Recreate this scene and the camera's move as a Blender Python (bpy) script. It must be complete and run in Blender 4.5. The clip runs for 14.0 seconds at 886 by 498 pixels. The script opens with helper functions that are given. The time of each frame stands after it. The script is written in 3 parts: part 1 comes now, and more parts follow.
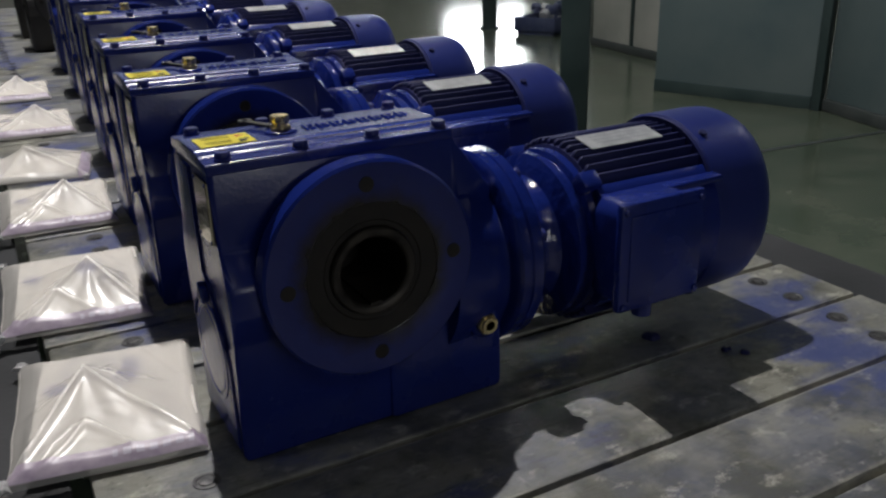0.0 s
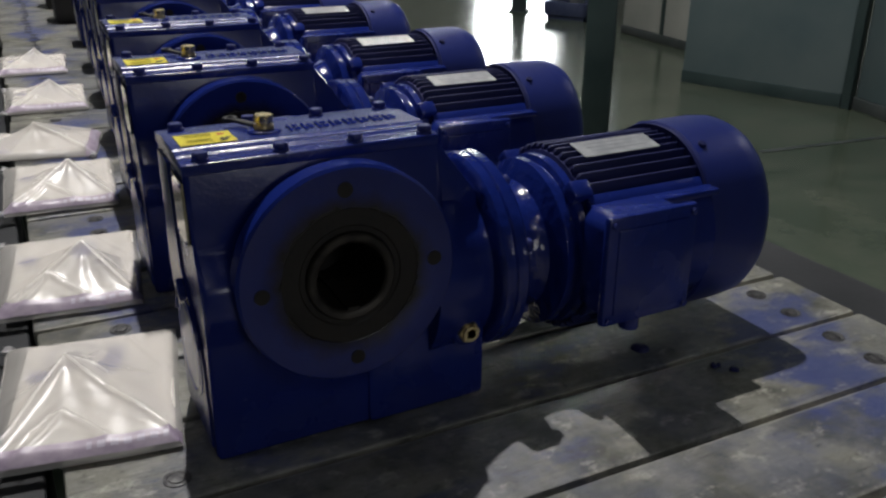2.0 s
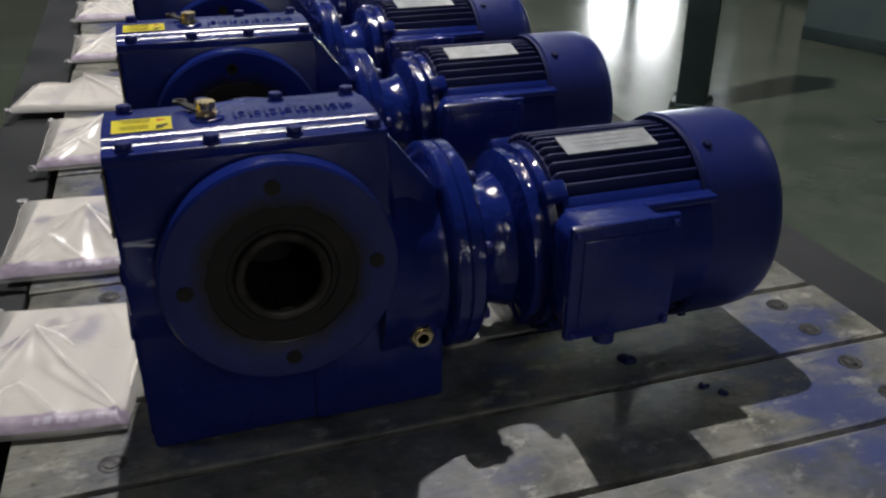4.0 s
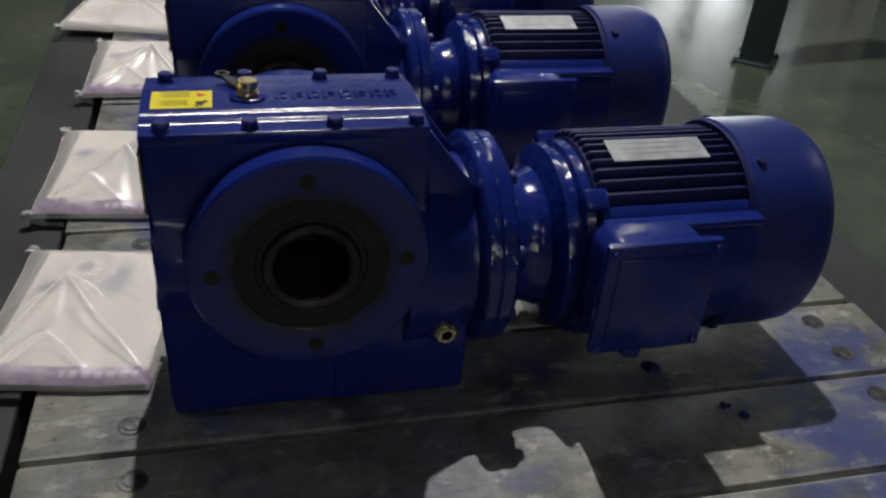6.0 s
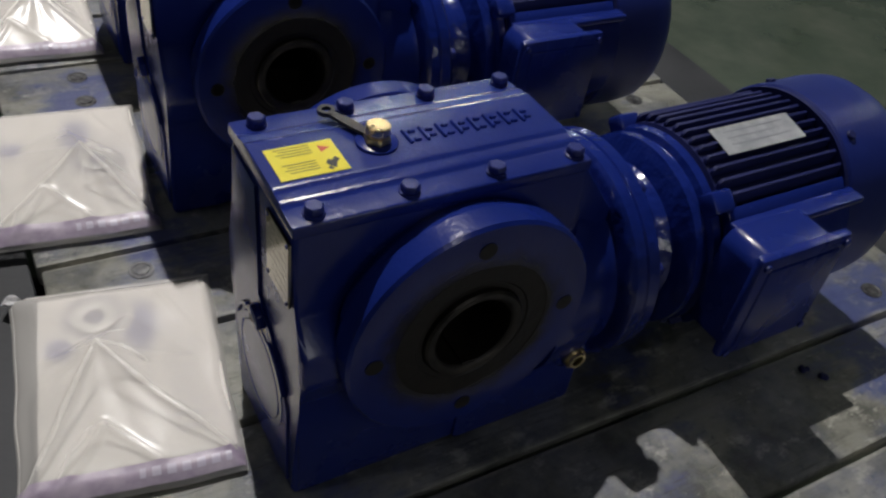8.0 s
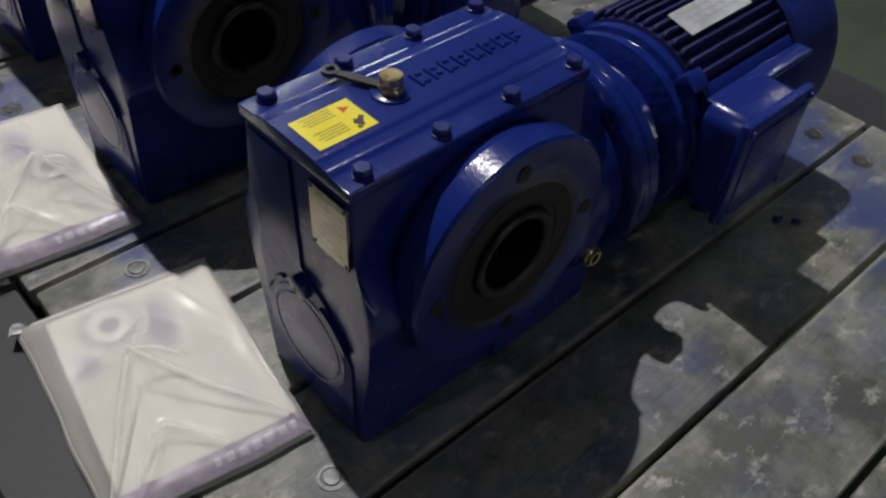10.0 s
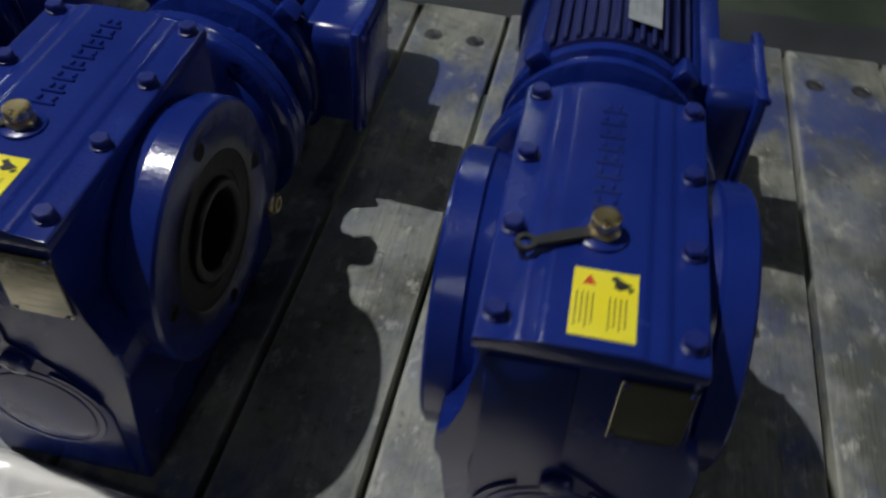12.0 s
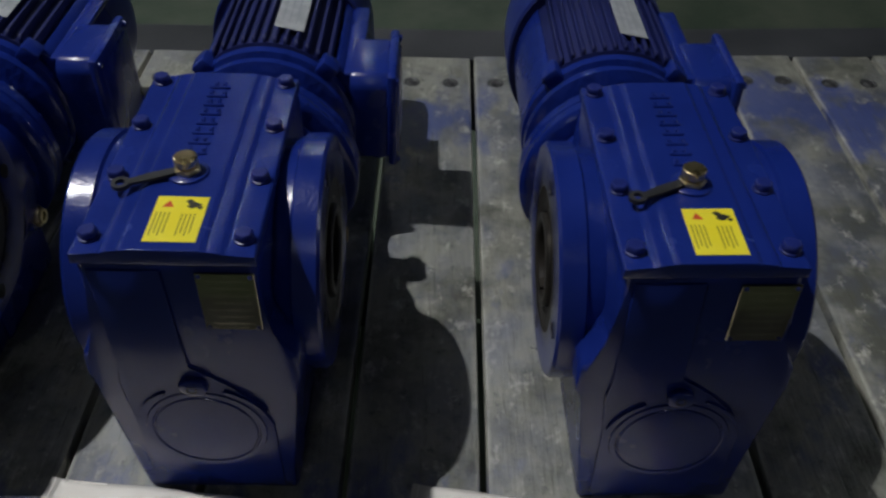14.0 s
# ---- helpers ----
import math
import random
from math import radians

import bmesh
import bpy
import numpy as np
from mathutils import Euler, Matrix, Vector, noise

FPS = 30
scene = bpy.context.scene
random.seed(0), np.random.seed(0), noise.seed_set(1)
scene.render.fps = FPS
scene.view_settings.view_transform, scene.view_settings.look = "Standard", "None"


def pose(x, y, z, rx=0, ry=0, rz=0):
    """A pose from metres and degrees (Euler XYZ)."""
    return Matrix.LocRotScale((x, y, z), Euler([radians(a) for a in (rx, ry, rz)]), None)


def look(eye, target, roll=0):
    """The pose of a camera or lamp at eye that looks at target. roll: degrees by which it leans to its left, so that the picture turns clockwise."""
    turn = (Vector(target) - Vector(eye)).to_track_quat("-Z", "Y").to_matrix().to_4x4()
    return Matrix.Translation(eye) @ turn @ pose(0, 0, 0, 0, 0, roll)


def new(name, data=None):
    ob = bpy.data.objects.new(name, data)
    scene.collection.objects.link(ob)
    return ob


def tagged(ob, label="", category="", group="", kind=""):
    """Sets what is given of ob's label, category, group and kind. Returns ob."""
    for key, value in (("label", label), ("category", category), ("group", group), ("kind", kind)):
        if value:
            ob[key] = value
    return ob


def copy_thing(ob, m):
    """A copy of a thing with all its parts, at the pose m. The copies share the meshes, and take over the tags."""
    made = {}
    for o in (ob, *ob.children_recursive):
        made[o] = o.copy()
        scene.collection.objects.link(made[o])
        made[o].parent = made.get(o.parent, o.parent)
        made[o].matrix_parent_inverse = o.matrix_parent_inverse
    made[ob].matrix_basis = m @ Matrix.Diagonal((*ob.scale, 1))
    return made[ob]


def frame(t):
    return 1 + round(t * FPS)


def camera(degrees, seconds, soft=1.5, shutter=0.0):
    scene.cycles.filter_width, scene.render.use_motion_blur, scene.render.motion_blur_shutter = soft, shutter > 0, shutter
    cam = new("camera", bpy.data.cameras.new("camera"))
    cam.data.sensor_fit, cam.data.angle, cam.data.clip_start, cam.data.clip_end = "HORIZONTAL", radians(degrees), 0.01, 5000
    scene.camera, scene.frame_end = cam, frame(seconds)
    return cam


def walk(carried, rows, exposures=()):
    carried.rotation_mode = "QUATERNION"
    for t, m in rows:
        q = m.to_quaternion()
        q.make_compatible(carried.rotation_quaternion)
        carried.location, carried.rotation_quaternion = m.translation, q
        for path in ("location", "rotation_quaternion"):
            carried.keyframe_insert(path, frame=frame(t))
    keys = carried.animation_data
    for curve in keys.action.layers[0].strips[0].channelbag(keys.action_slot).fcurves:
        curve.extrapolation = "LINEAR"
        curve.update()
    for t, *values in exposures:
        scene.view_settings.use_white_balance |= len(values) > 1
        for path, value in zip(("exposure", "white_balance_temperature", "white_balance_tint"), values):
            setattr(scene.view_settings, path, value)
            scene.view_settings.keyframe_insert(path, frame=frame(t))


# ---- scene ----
cam = camera(56.01, 14.0, soft=2.4, shutter=0.4)
PATH = [
    (0, (-0.1996, -0.8803, 0.5585), (0.2489, -0.0632, 0.1963), -1.59),
    (0.5, (-0.1952, -0.8742, 0.5652), (0.2507, -0.0598, 0.1939), -0.95),
    (1, (-0.1941, -0.8723, 0.5635), (0.2524, -0.0577, 0.1935), -1.12),
    (1.5, (-0.1934, -0.8713, 0.5647), (0.2499, -0.0551, 0.1941), -1.10),
    (2, (-0.1474, -0.8818, 0.5813), (0.2727, -0.0594, 0.1976), 0.19),
    (2.5, (-0.0839, -0.8916, 0.6009), (0.2903, -0.0577, 0.1954), 1.04),
    (3, (-0.0268, -0.8802, 0.6147), (0.3031, -0.0393, 0.1857), 0.58),
    (5.5, (0.0755, -0.8768, 0.6196), (0.3212, -0.0265, 0.1541), 2.34),
    (6, (0.0647, -0.8255, 0.6848), (0.3007, -0.0108, 0.1551), 4.69),
    (6.5, (0.0124, -0.7635, 0.7154), (0.2691, 0.0180, 0.1467), 6.49),
    (7, (-0.0651, -0.6721, 0.7471), (0.2648, 0.0569, 0.1473), 7.47),
    (7.5, (-0.1562, -0.5712, 0.7491), (0.2467, 0.0943, 0.1208), 8.53),
    (8, (-0.1961, -0.5224, 0.7449), (0.2402, 0.1035, 0.0985), 9.42),
    (8.2, (-0.2048, -0.5102, 0.7413), (0.2423, 0.1045, 0.0914), 9.47),
    (10.3, (-0.3044, -0.4429, 0.7697), (0.2018, 0.0491, 0.0614), 3.08),
    (10.5, (-0.2988, -0.4246, 0.7765), (0.2106, 0.0647, 0.0686), 2.83),
    (11, (-0.2743, -0.2837, 0.7629), (0.2735, 0.1501, 0.0475), 3.78),
    (11.5, (-0.2489, -0.1455, 0.7806), (0.3608, 0.1677, 0.0525), 2.54),
    (12, (-0.3479, 0.0389, 0.7731), (0.3272, 0.1590, 0.0452), 1.88),
    (12.5, (-0.4623, 0.1279, 0.7879), (0.2355, 0.1429, 0.0718), -1.12),
    (13, (-0.5194, 0.1601, 0.8036), (0.2034, 0.1513, 0.1126), -2.11),
    (13.5, (-0.5232, 0.1824, 0.8087), (0.2151, 0.1723, 0.1343), -1.61),
    (14, (-0.5105, 0.2232, 0.8110), (0.2312, 0.2237, 0.1403), -0.42),
]
walk(cam, [(t, look(eye, target, roll)) for t, eye, target, roll in PATH], exposures=[(0, 0.06, 6450, 13), (6.5, 0.03, 6450, 13), (8.2, 0.02, 6400, 13), (11.0, -0.04, 6300, 10), (12.5, -0.17, 6100, 7), (14, -0.32, 6100, 10)])

# ---------------------------------------------------------------- light
FLOOR = -0.80
SLOPE, SLOPE_FROM = 0.03, 0.15      # a climb past the first gear motor, fitted to the camera's view
TILT = math.degrees(math.atan(SLOPE))


def rise(y):
    return SLOPE * max(0.0, y - SLOPE_FROM)


world = bpy.data.worlds.new("hall_air")
world.use_nodes = True
world.node_tree.nodes["Background"].inputs[0].default_value = (0.55, 0.62, 0.72, 1)
world.node_tree.nodes["Background"].inputs[1].default_value = 0.02
scene.world = world


def lamp(name, place, size, watts, colour, aim=None):
    data = bpy.data.lights.new(name, "AREA")
    data.shape, data.size, data.energy, data.color = "DISK", size, watts, colour
    ob = new(name, data)
    ob.matrix_world = look(place, aim or (place[0], place[1] + 0.001, place[2] - 1))
    return ob


KEY = (0.62, 2.75, 6.0)
lamp("unseen_overhead_light", KEY, 0.10, 370, (1.0, 0.975, 0.93))
# Unseen fill lamp, added to brighten the sides that face the camera.
lamp("south_fill_light", (1.5, -8.95, 2.1), 1.9, 40, (0.93, 0.97, 1.0), (1.5, 0, 0.3))
# Unseen fill lamp, added to lift the shadows on the boards.
lamp("unseen_overhead_light", (0.35, -6.2, 6.0), 0.22, 27, (0.97, 0.98, 1.0))
# Unseen lamp, added for glints along the top covers.
lamp("unseen_overhead_light", (0.6, 15.2, 5.4), 0.6, 12, (1.0, 0.98, 0.94))
# Unseen lamp, added to brighten the far floor.
lamp("unseen_overhead_light", (5.2, 9.6, 6.0), 0.3, 90, (1.0, 0.98, 0.94))
# Unseen fill lamp, added to lift the shade between the units.
lamp("unseen_overhead_light", (-5.5, 0.4, 6.0), 0.3, 34, (0.98, 0.98, 1.0))
# Unseen lamp, added to light things from the motor end.
lamp("unseen_overhead_light", (10.5, 1.5, 6.0), 0.4, 75, (1.0, 0.98, 0.94))


# ---------------------------------------------------------------- materials
class Nodes:
    """A node material with short calls for the nodes that are used here."""

    def __init__(self, name):
        self.mat = bpy.data.materials.new(name)
        self.mat.use_nodes = True
        self.tree = self.mat.node_tree
        self.bsdf = self.tree.nodes["Principled BSDF"]
        self.out = self.tree.nodes["Material Output"]

    def add(self, kind, **values):
        n = self.tree.nodes.new(kind)
        for k, v in values.items():
            n.inputs[k.replace("_", " ")].default_value = v
        return n

    def link(self, a, b):
        self.tree.links.new(a, b)

    def where(self, world_space=False):
        if world_space:
            return self.tree.nodes.new("ShaderNodeNewGeometry").outputs["Position"]
        return self.tree.nodes.new("ShaderNodeTexCoord").outputs["Object"]

    def scaled(self, vector, scale):
        m = self.tree.nodes.new("ShaderNodeMapping")
        m.inputs["Scale"].default_value = scale
        self.link(vector, m.inputs["Vector"])
        return m.outputs["Vector"]

    def noise(self, vector, scale, detail=4, rough=0.55):
        n = self.add("ShaderNodeTexNoise", Scale=scale, Detail=detail, Roughness=rough)
        self.link(vector, n.inputs["Vector"])
        return n.outputs["Fac"]

    def ramp(self, fac, a, b, ca=(0, 0, 0, 1), cb=(1, 1, 1, 1)):
        r = self.tree.nodes.new("ShaderNodeValToRGB")
        r.color_ramp.elements[0].position, r.color_ramp.elements[1].position = a, b
        r.color_ramp.elements[0].color, r.color_ramp.elements[1].color = ca, cb
        self.link(fac, r.inputs["Fac"])
        return r.outputs["Color"]

    def mix(self, fac, a, b):
        m = self.tree.nodes.new("ShaderNodeMix")
        m.data_type = "RGBA"
        for sock, v in ((m.inputs[0], fac), (m.inputs[6], a), (m.inputs[7], b)):
            if isinstance(v, (int, float, tuple)):
                sock.default_value = v if not isinstance(v, tuple) else (*v[:3], 1)
            else:
                self.link(v, sock)
        return m.outputs[2]

    def maths(self, op, a, b=0.5):
        m = self.tree.nodes.new("ShaderNodeMath")
        m.operation = op
        for sock, v in zip(m.inputs, (a, b)):
            if isinstance(v, (int, float)):
                sock.default_value = v
            else:
                self.link(v, sock)
        return m.outputs[0]

    def bump(self, height, strength, distance):
        b = self.add("ShaderNodeBump", Strength=strength, Distance=distance)
        self.link(height, b.inputs["Height"])
        self.link(b.outputs["Normal"], self.bsdf.inputs["Normal"])
        return b

    def set(self, **values):
        for k, v in values.items():
            sock = self.bsdf.inputs[k.replace("_", " ")]
            if isinstance(v, (int, float)):
                sock.default_value = v
            elif isinstance(v, tuple):
                sock.default_value = (*v[:3], 1)
            else:
                self.link(v, sock)
        return self.mat


def plain(name, c1, c2, scale, rough, metal=0.0, bump=0.1, fine=120.0, spread=0.12, shine=0.5):
    """Two tones mixed by a broad noise, a fine grain in relief, an uneven gloss."""
    n = Nodes(name)
    v = n.where()
    broad, grain = n.noise(v, scale), n.noise(v, fine, 3)
    col = n.mix(n.ramp(broad, 0.35, 0.65), c1, c2)
    gloss = n.maths("ADD", n.maths("MULTIPLY", broad, spread * 2), rough - spread)
    n.bump(grain, bump, 0.002)
    return n.set(Base_Color=col, Roughness=gloss, Metallic=metal, Specular_IOR_Level=shine)


def blue_paint(name, relief, rough=0.20, greasy=False, lumps=0.45, grit=0.22, coat=0.10, shade=1.0, uneven=0.18, sheen=0.14):
    n = Nodes(name)
    v = n.where()
    broad, peel, runs = n.noise(v, 9), n.noise(v, 55, 3), n.noise(n.scaled(v, (1, 1, 0.35)), 22, 3)
    col = n.mix(n.ramp(broad, 0.3, 0.7), tuple(c * shade for c in (0.0068, 0.0170, 0.148)), tuple(c * shade for c in (0.0112, 0.0262, 0.205)))
    gloss = n.maths("ADD", n.maths("MULTIPLY", broad, uneven), rough)
    fine = n.noise(v, 260, 2)
    n.bump(n.maths("ADD", n.maths("ADD", n.maths("MULTIPLY", peel, 0.45), n.maths("MULTIPLY", fine, grit)), n.maths("MULTIPLY", runs, lumps)), relief, 0.006)
    if greasy:
        # black grease wiped outwards from the shaft
        sep = n.tree.nodes.new("ShaderNodeSeparateXYZ")
        n.link(v, sep.inputs[0])
        dx, dz = n.maths("SUBTRACT", sep.outputs[0], 0.134), n.maths("SUBTRACT", sep.outputs[2], 0.213)
        far = n.maths("SQRT", n.maths("ADD", n.maths("MULTIPLY", dx, dx), n.maths("MULTIPLY", dz, dz)))
        far = n.maths("ADD", far, n.maths("MULTIPLY", n.maths("SUBTRACT", n.noise(v, 28, 5), 0.5), 0.035))
        col = n.mix(n.ramp(n.maths("MULTIPLY", far, 10.0), 0.77, 0.98), (0.013, 0.011, 0.010), col)
    return n.set(Base_Color=col, Roughness=gloss, Coat_Weight=coat, Coat_Roughness=sheen, Specular_IOR_Level=0.42)


def plank_paint():
    """Worn grey-green boards with dirt along the grain, scuffs and blue overspray."""
    n = Nodes("worn_board")
    v = n.where(True)
    grain = n.noise(n.scaled(v, (4, 22, 22)), 3.0, 6, 0.6)
    stain, scuff, blot = n.noise(v, 7.5, 8, 0.68), n.noise(n.scaled(v, (0.7, 1, 1)), 34, 6, 0.7), n.noise(n.scaled(v, (1, 1.6, 1)), 3.3, 8, 0.66)
    sep = n.tree.nodes.new("ShaderNodeSeparateXYZ")
    n.link(v, sep.inputs[0])
    # Stain set denser below y -0.2, which darkens the boards there.
    worn = n.ramp(n.maths("MULTIPLY", sep.outputs[1], -1.0), 0.20, 0.34)
    stain = n.maths("ADD", stain, n.maths("MULTIPLY", worn, 0.055))
    col = n.mix(n.ramp(grain, 0.25, 0.75), (0.190, 0.190, 0.160), (0.288, 0.286, 0.244))
    col = n.mix(n.ramp(stain, 0.45, 0.62), col, (0.078, 0.080, 0.064))
    col = n.mix(n.ramp(scuff, 0.56, 0.68), col, (0.44, 0.43, 0.37))
    col = n.mix(n.ramp(n.noise(v, 60, 4, 0.7), 0.62, 0.70), col, (0.07, 0.075, 0.065))
    band = n.maths("SUBTRACT", 1.0, n.maths("MULTIPLY", n.maths("ABSOLUTE", n.maths("SUBTRACT", sep.outputs[0], 0.735)), 7.0))
    band = n.maths("MAXIMUM", band, -0.42)
    spot = n.tree.nodes.new("ShaderNodeVectorMath")
    spot.operation = "DISTANCE"
    n.link(n.scaled(v, (0.55, 1, 1)), spot.inputs[0])
    spot.inputs[1].default_value = (0.085, -0.300, 0)
    patch = n.maths("SUBTRACT", 1.0, n.maths("MULTIPLY", spot.outputs["Value"], 9.0))
    band = n.maths("MAXIMUM", band, n.maths("MULTIPLY", patch, 1.0))
    ends = n.maths("SUBTRACT", 1.25, n.maths("MULTIPLY", n.maths("ABSOLUTE", n.maths("ADD", sep.outputs[0], 0.065)), 14.0))
    band = n.maths("MAXIMUM", band, n.maths("MINIMUM", ends, n.maths("MULTIPLY", n.maths("SUBTRACT", sep.outputs[1], 0.15), 6.0)))
    spray = n.maths("ADD", blot, n.maths("MULTIPLY", band, 0.115))
    col = n.mix(n.maths("MULTIPLY", n.maths("MULTIPLY", n.ramp(spray, 0.54, 0.63), n.maths("SUBTRACT", 1.0, n.maths("MULTIPLY", n.ramp(scuff, 0.52, 0.66), 0.55))), 0.85), col, (0.040, 0.058, 0.20))
    col = n.mix(n.maths("MULTIPLY", n.ramp(n.noise(v, 5, 6, 0.7), 0.43, 0.62), 0.38), col, (0.070, 0.090, 0.20))
    # Pale worn board edges, with the highlights along them put into the colour.
    own = n.tree.nodes.new("ShaderNodeSeparateXYZ")
    n.link(n.where(), own.inputs[0])
    rim = n.ramp(n.maths("ABSOLUTE", n.maths("SUBTRACT", own.outputs[1], 0.0775)), 0.0665, 0.0735)
    chips = n.ramp(n.maths("ADD", n.noise(n.scaled(v, (0.5, 1, 1)), 16, 5, 0.65), 0.04), 0.46, 0.58)
    col = n.mix(n.maths("MULTIPLY", n.maths("MULTIPLY", rim, chips), 0.75), col, (0.46, 0.45, 0.38))
    cracks = n.noise(n.scaled(v, (3, 60, 60)), 4.0, 5, 0.7)
    col = n.mix(n.ramp(cracks, 0.60, 0.70), col, (0.06, 0.06, 0.055))
    n.bump(n.maths("SUBTRACT", n.maths("ADD", n.maths("MULTIPLY", grain, 0.5), scuff), cracks), 0.5, 0.003)
    rough = n.maths("ADD", n.maths("MULTIPLY", stain, 0.34), 0.20)
    return n.set(Base_Color=col, Roughness=rough)


def green_floor():
    n = Nodes("green_epoxy")
    v = n.where(True)
    broad, wear, fine = n.noise(v, 0.7, 5), n.noise(v, 3.2, 6, 0.65), n.noise(v, 30, 4)
    col = n.mix(n.ramp(broad, 0.35, 0.65), (0.040, 0.056, 0.040), (0.068, 0.088, 0.062))
    col = n.mix(n.ramp(wear, 0.40, 0.90), col, (0.12, 0.13, 0.10))
    n.bump(fine, 0.05, 0.002)
    return n.set(Base_Color=col, Roughness=n.maths("ADD", n.maths("MULTIPLY", wear, 0.18), 0.10))


def film(name, milk):
    """Clear plastic film: mostly see-through, a little milky, with glossy creases."""
    n = Nodes(name)
    n.set(Base_Color=(0.88, 0.85, 0.80), Roughness=0.25, Specular_IOR_Level=0.75)
    v = n.where()
    n.bump(n.noise(n.scaled(v, (1, 0.5, 1)), 18, 2), 0.25, 0.006)
    clear = n.tree.nodes.new("ShaderNodeBsdfTransparent")
    m = n.tree.nodes.new("ShaderNodeMixShader")
    m.inputs[0].default_value = milk
    n.link(clear.outputs[0], m.inputs[1])
    n.link(n.bsdf.outputs[0], m.inputs[2])
    n.link(m.outputs[0], n.out.inputs[0])
    return n.mat


def soft_print(name, colour):
    """A picture printed on white paper whose tint fades out towards its rim."""
    n = Nodes(name)
    v = n.where()
    sep = n.tree.nodes.new("ShaderNodeSeparateXYZ")
    n.link(v, sep.inputs[0])
    x, y = sep.outputs[0], sep.outputs[1]
    far = n.maths("SQRT", n.maths("ADD", n.maths("MULTIPLY", x, x), n.maths("MULTIPLY", y, y)))
    far = n.maths("ADD", far, n.maths("MULTIPLY", n.maths("SUBTRACT", n.noise(v, 2.2, 3), 0.5), 0.5))
    return n.set(Base_Color=n.mix(n.ramp(far, 0.45, 0.98), colour, (0.80, 0.765, 0.71)), Roughness=0.6)


def glow(name, colour, strength):
    n = Nodes(name)
    n.bsdf.inputs["Emission Color"].default_value = (*colour, 1)
    n.bsdf.inputs["Emission Strength"].default_value = strength
    return n.mat


BLUE = blue_paint("blue_gloss_paint", 0.10, 0.17, lumps=0.25, grit=0.30)
THICK_BLUE = blue_paint("blue_paint_in_thick_runs", 0.85, 0.05, lumps=1.5, grit=0.03, coat=0.5, uneven=0.08)
COVER_BLUE = blue_paint("glossy_blue_paint_on_covers", 0.17, 0.17, lumps=0.25, grit=0.45, coat=0.15)
COWL_BLUE = blue_paint("satin_blue_paint", 0.10, 0.34, lumps=0.2, shade=0.85, coat=0.25, sheen=0.30)
GREASY_BLUE = blue_paint("greasy_blue_paint", 0.20, 0.13, True)
BOLT_BLUE = plain("blue_paint_on_bolts", (0.008, 0.015, 0.12), (0.014, 0.024, 0.18), 40, 0.38, 0, 0.25, 200)
# Copy of the blue paint, darkened for shade among the fins and behind the cowl.
DARKENED_BLUE = plain("darkened_blue_paint", (0.005, 0.009, 0.066), (0.009, 0.014, 0.096), 9, 0.55, 0, 0.1, 120.0, 0.12, 0.35)
DARK_GREY = plain("dark_grey_coat", (0.020, 0.020, 0.022), (0.035, 0.034, 0.034), 9, 0.45)
BOARD = plank_paint()
FLOOR_MAT = green_floor()
FILM = film("clear_film", 0.42)
# Whiter film for the ridges, standing for the light they catch.
CREASE_HIGHLIGHT = film("crease_highlight_film", 0.60)
BRASS = plain("brass", (0.66, 0.53, 0.27), (0.80, 0.67, 0.38), 60, 0.30, 1.0, 0.08, 300)
# Greased iron, and the painted dark of holes that are not cut.
GREASE_AND_HOLE_DARK = plain("dark_grease_and_holes", (0.010, 0.009, 0.008), (0.022, 0.018, 0.014), 30, 0.48, 0.0, 0.4, 90, 0.14, 0.35)
BARE_STEEL = plain("oily_bare_steel", (0.022, 0.020, 0.018), (0.068, 0.060, 0.050), 40, 0.42, 0.6, 0.25, 120)
YELLOW = plain("yellow_sticker", (0.80, 0.68, 0.02), (0.84, 0.74, 0.05), 20, 0.38, 0, 0.03)
RED = plain("red_print", (0.55, 0.06, 0.02), (0.6, 0.08, 0.03), 20, 0.4, 0, 0.02)
INK = plain("black_print", (0.02, 0.02, 0.02), (0.03, 0.03, 0.03), 20, 0.45, 0, 0.02)
FADED_INK = plain("faded_print", (0.30, 0.25, 0.02), (0.36, 0.30, 0.03), 20, 0.45, 0, 0.02)
# Base tone darkened to olive for the dark surroundings the plate reflects.
ALU = plain("aluminium_plate", (0.25, 0.23, 0.165), (0.33, 0.305, 0.23), 25, 0.07, 0.95, 0.04, 150, 0.04)
DULL_ALU = plain("dull_aluminium_plate", (0.38, 0.40, 0.43), (0.54, 0.56, 0.58), 60, 0.34, 0.35, 0.08, 150)
FAINT_INK = plain("faint_plate_print", (0.34, 0.36, 0.40), (0.40, 0.42, 0.45), 25, 0.34, 0.35, 0.02)
ALU_INK = plain("plate_print", (0.32, 0.29, 0.20), (0.38, 0.35, 0.26), 25, 0.14, 0.9, 0.02)
RUBBER = plain("black_rubber", (0.012, 0.012, 0.013), (0.025, 0.025, 0.027), 25, 0.55, 0, 0.1)
PAPER = plain("white_paper", (0.78, 0.745, 0.69), (0.84, 0.80, 0.745), 8, 0.6, 0, 0.05)
GREY_INK = plain("grey_print", (0.52, 0.51, 0.52), (0.58, 0.57, 0.58), 20, 0.6, 0, 0.02)
PURPLE = plain("purple_print", (0.32, 0.26, 0.35), (0.48, 0.41, 0.49), 45, 0.35, 0, 0.05)
PALE_LILAC = plain("pale_lilac_print", (0.50, 0.46, 0.56), (0.60, 0.56, 0.64), 30, 0.4, 0, 0.02)
LILAC = soft_print("lilac_print", (0.27, 0.26, 0.40))
UNDER_RING = soft_print("grey_ring_backing", (0.33, 0.31, 0.38))
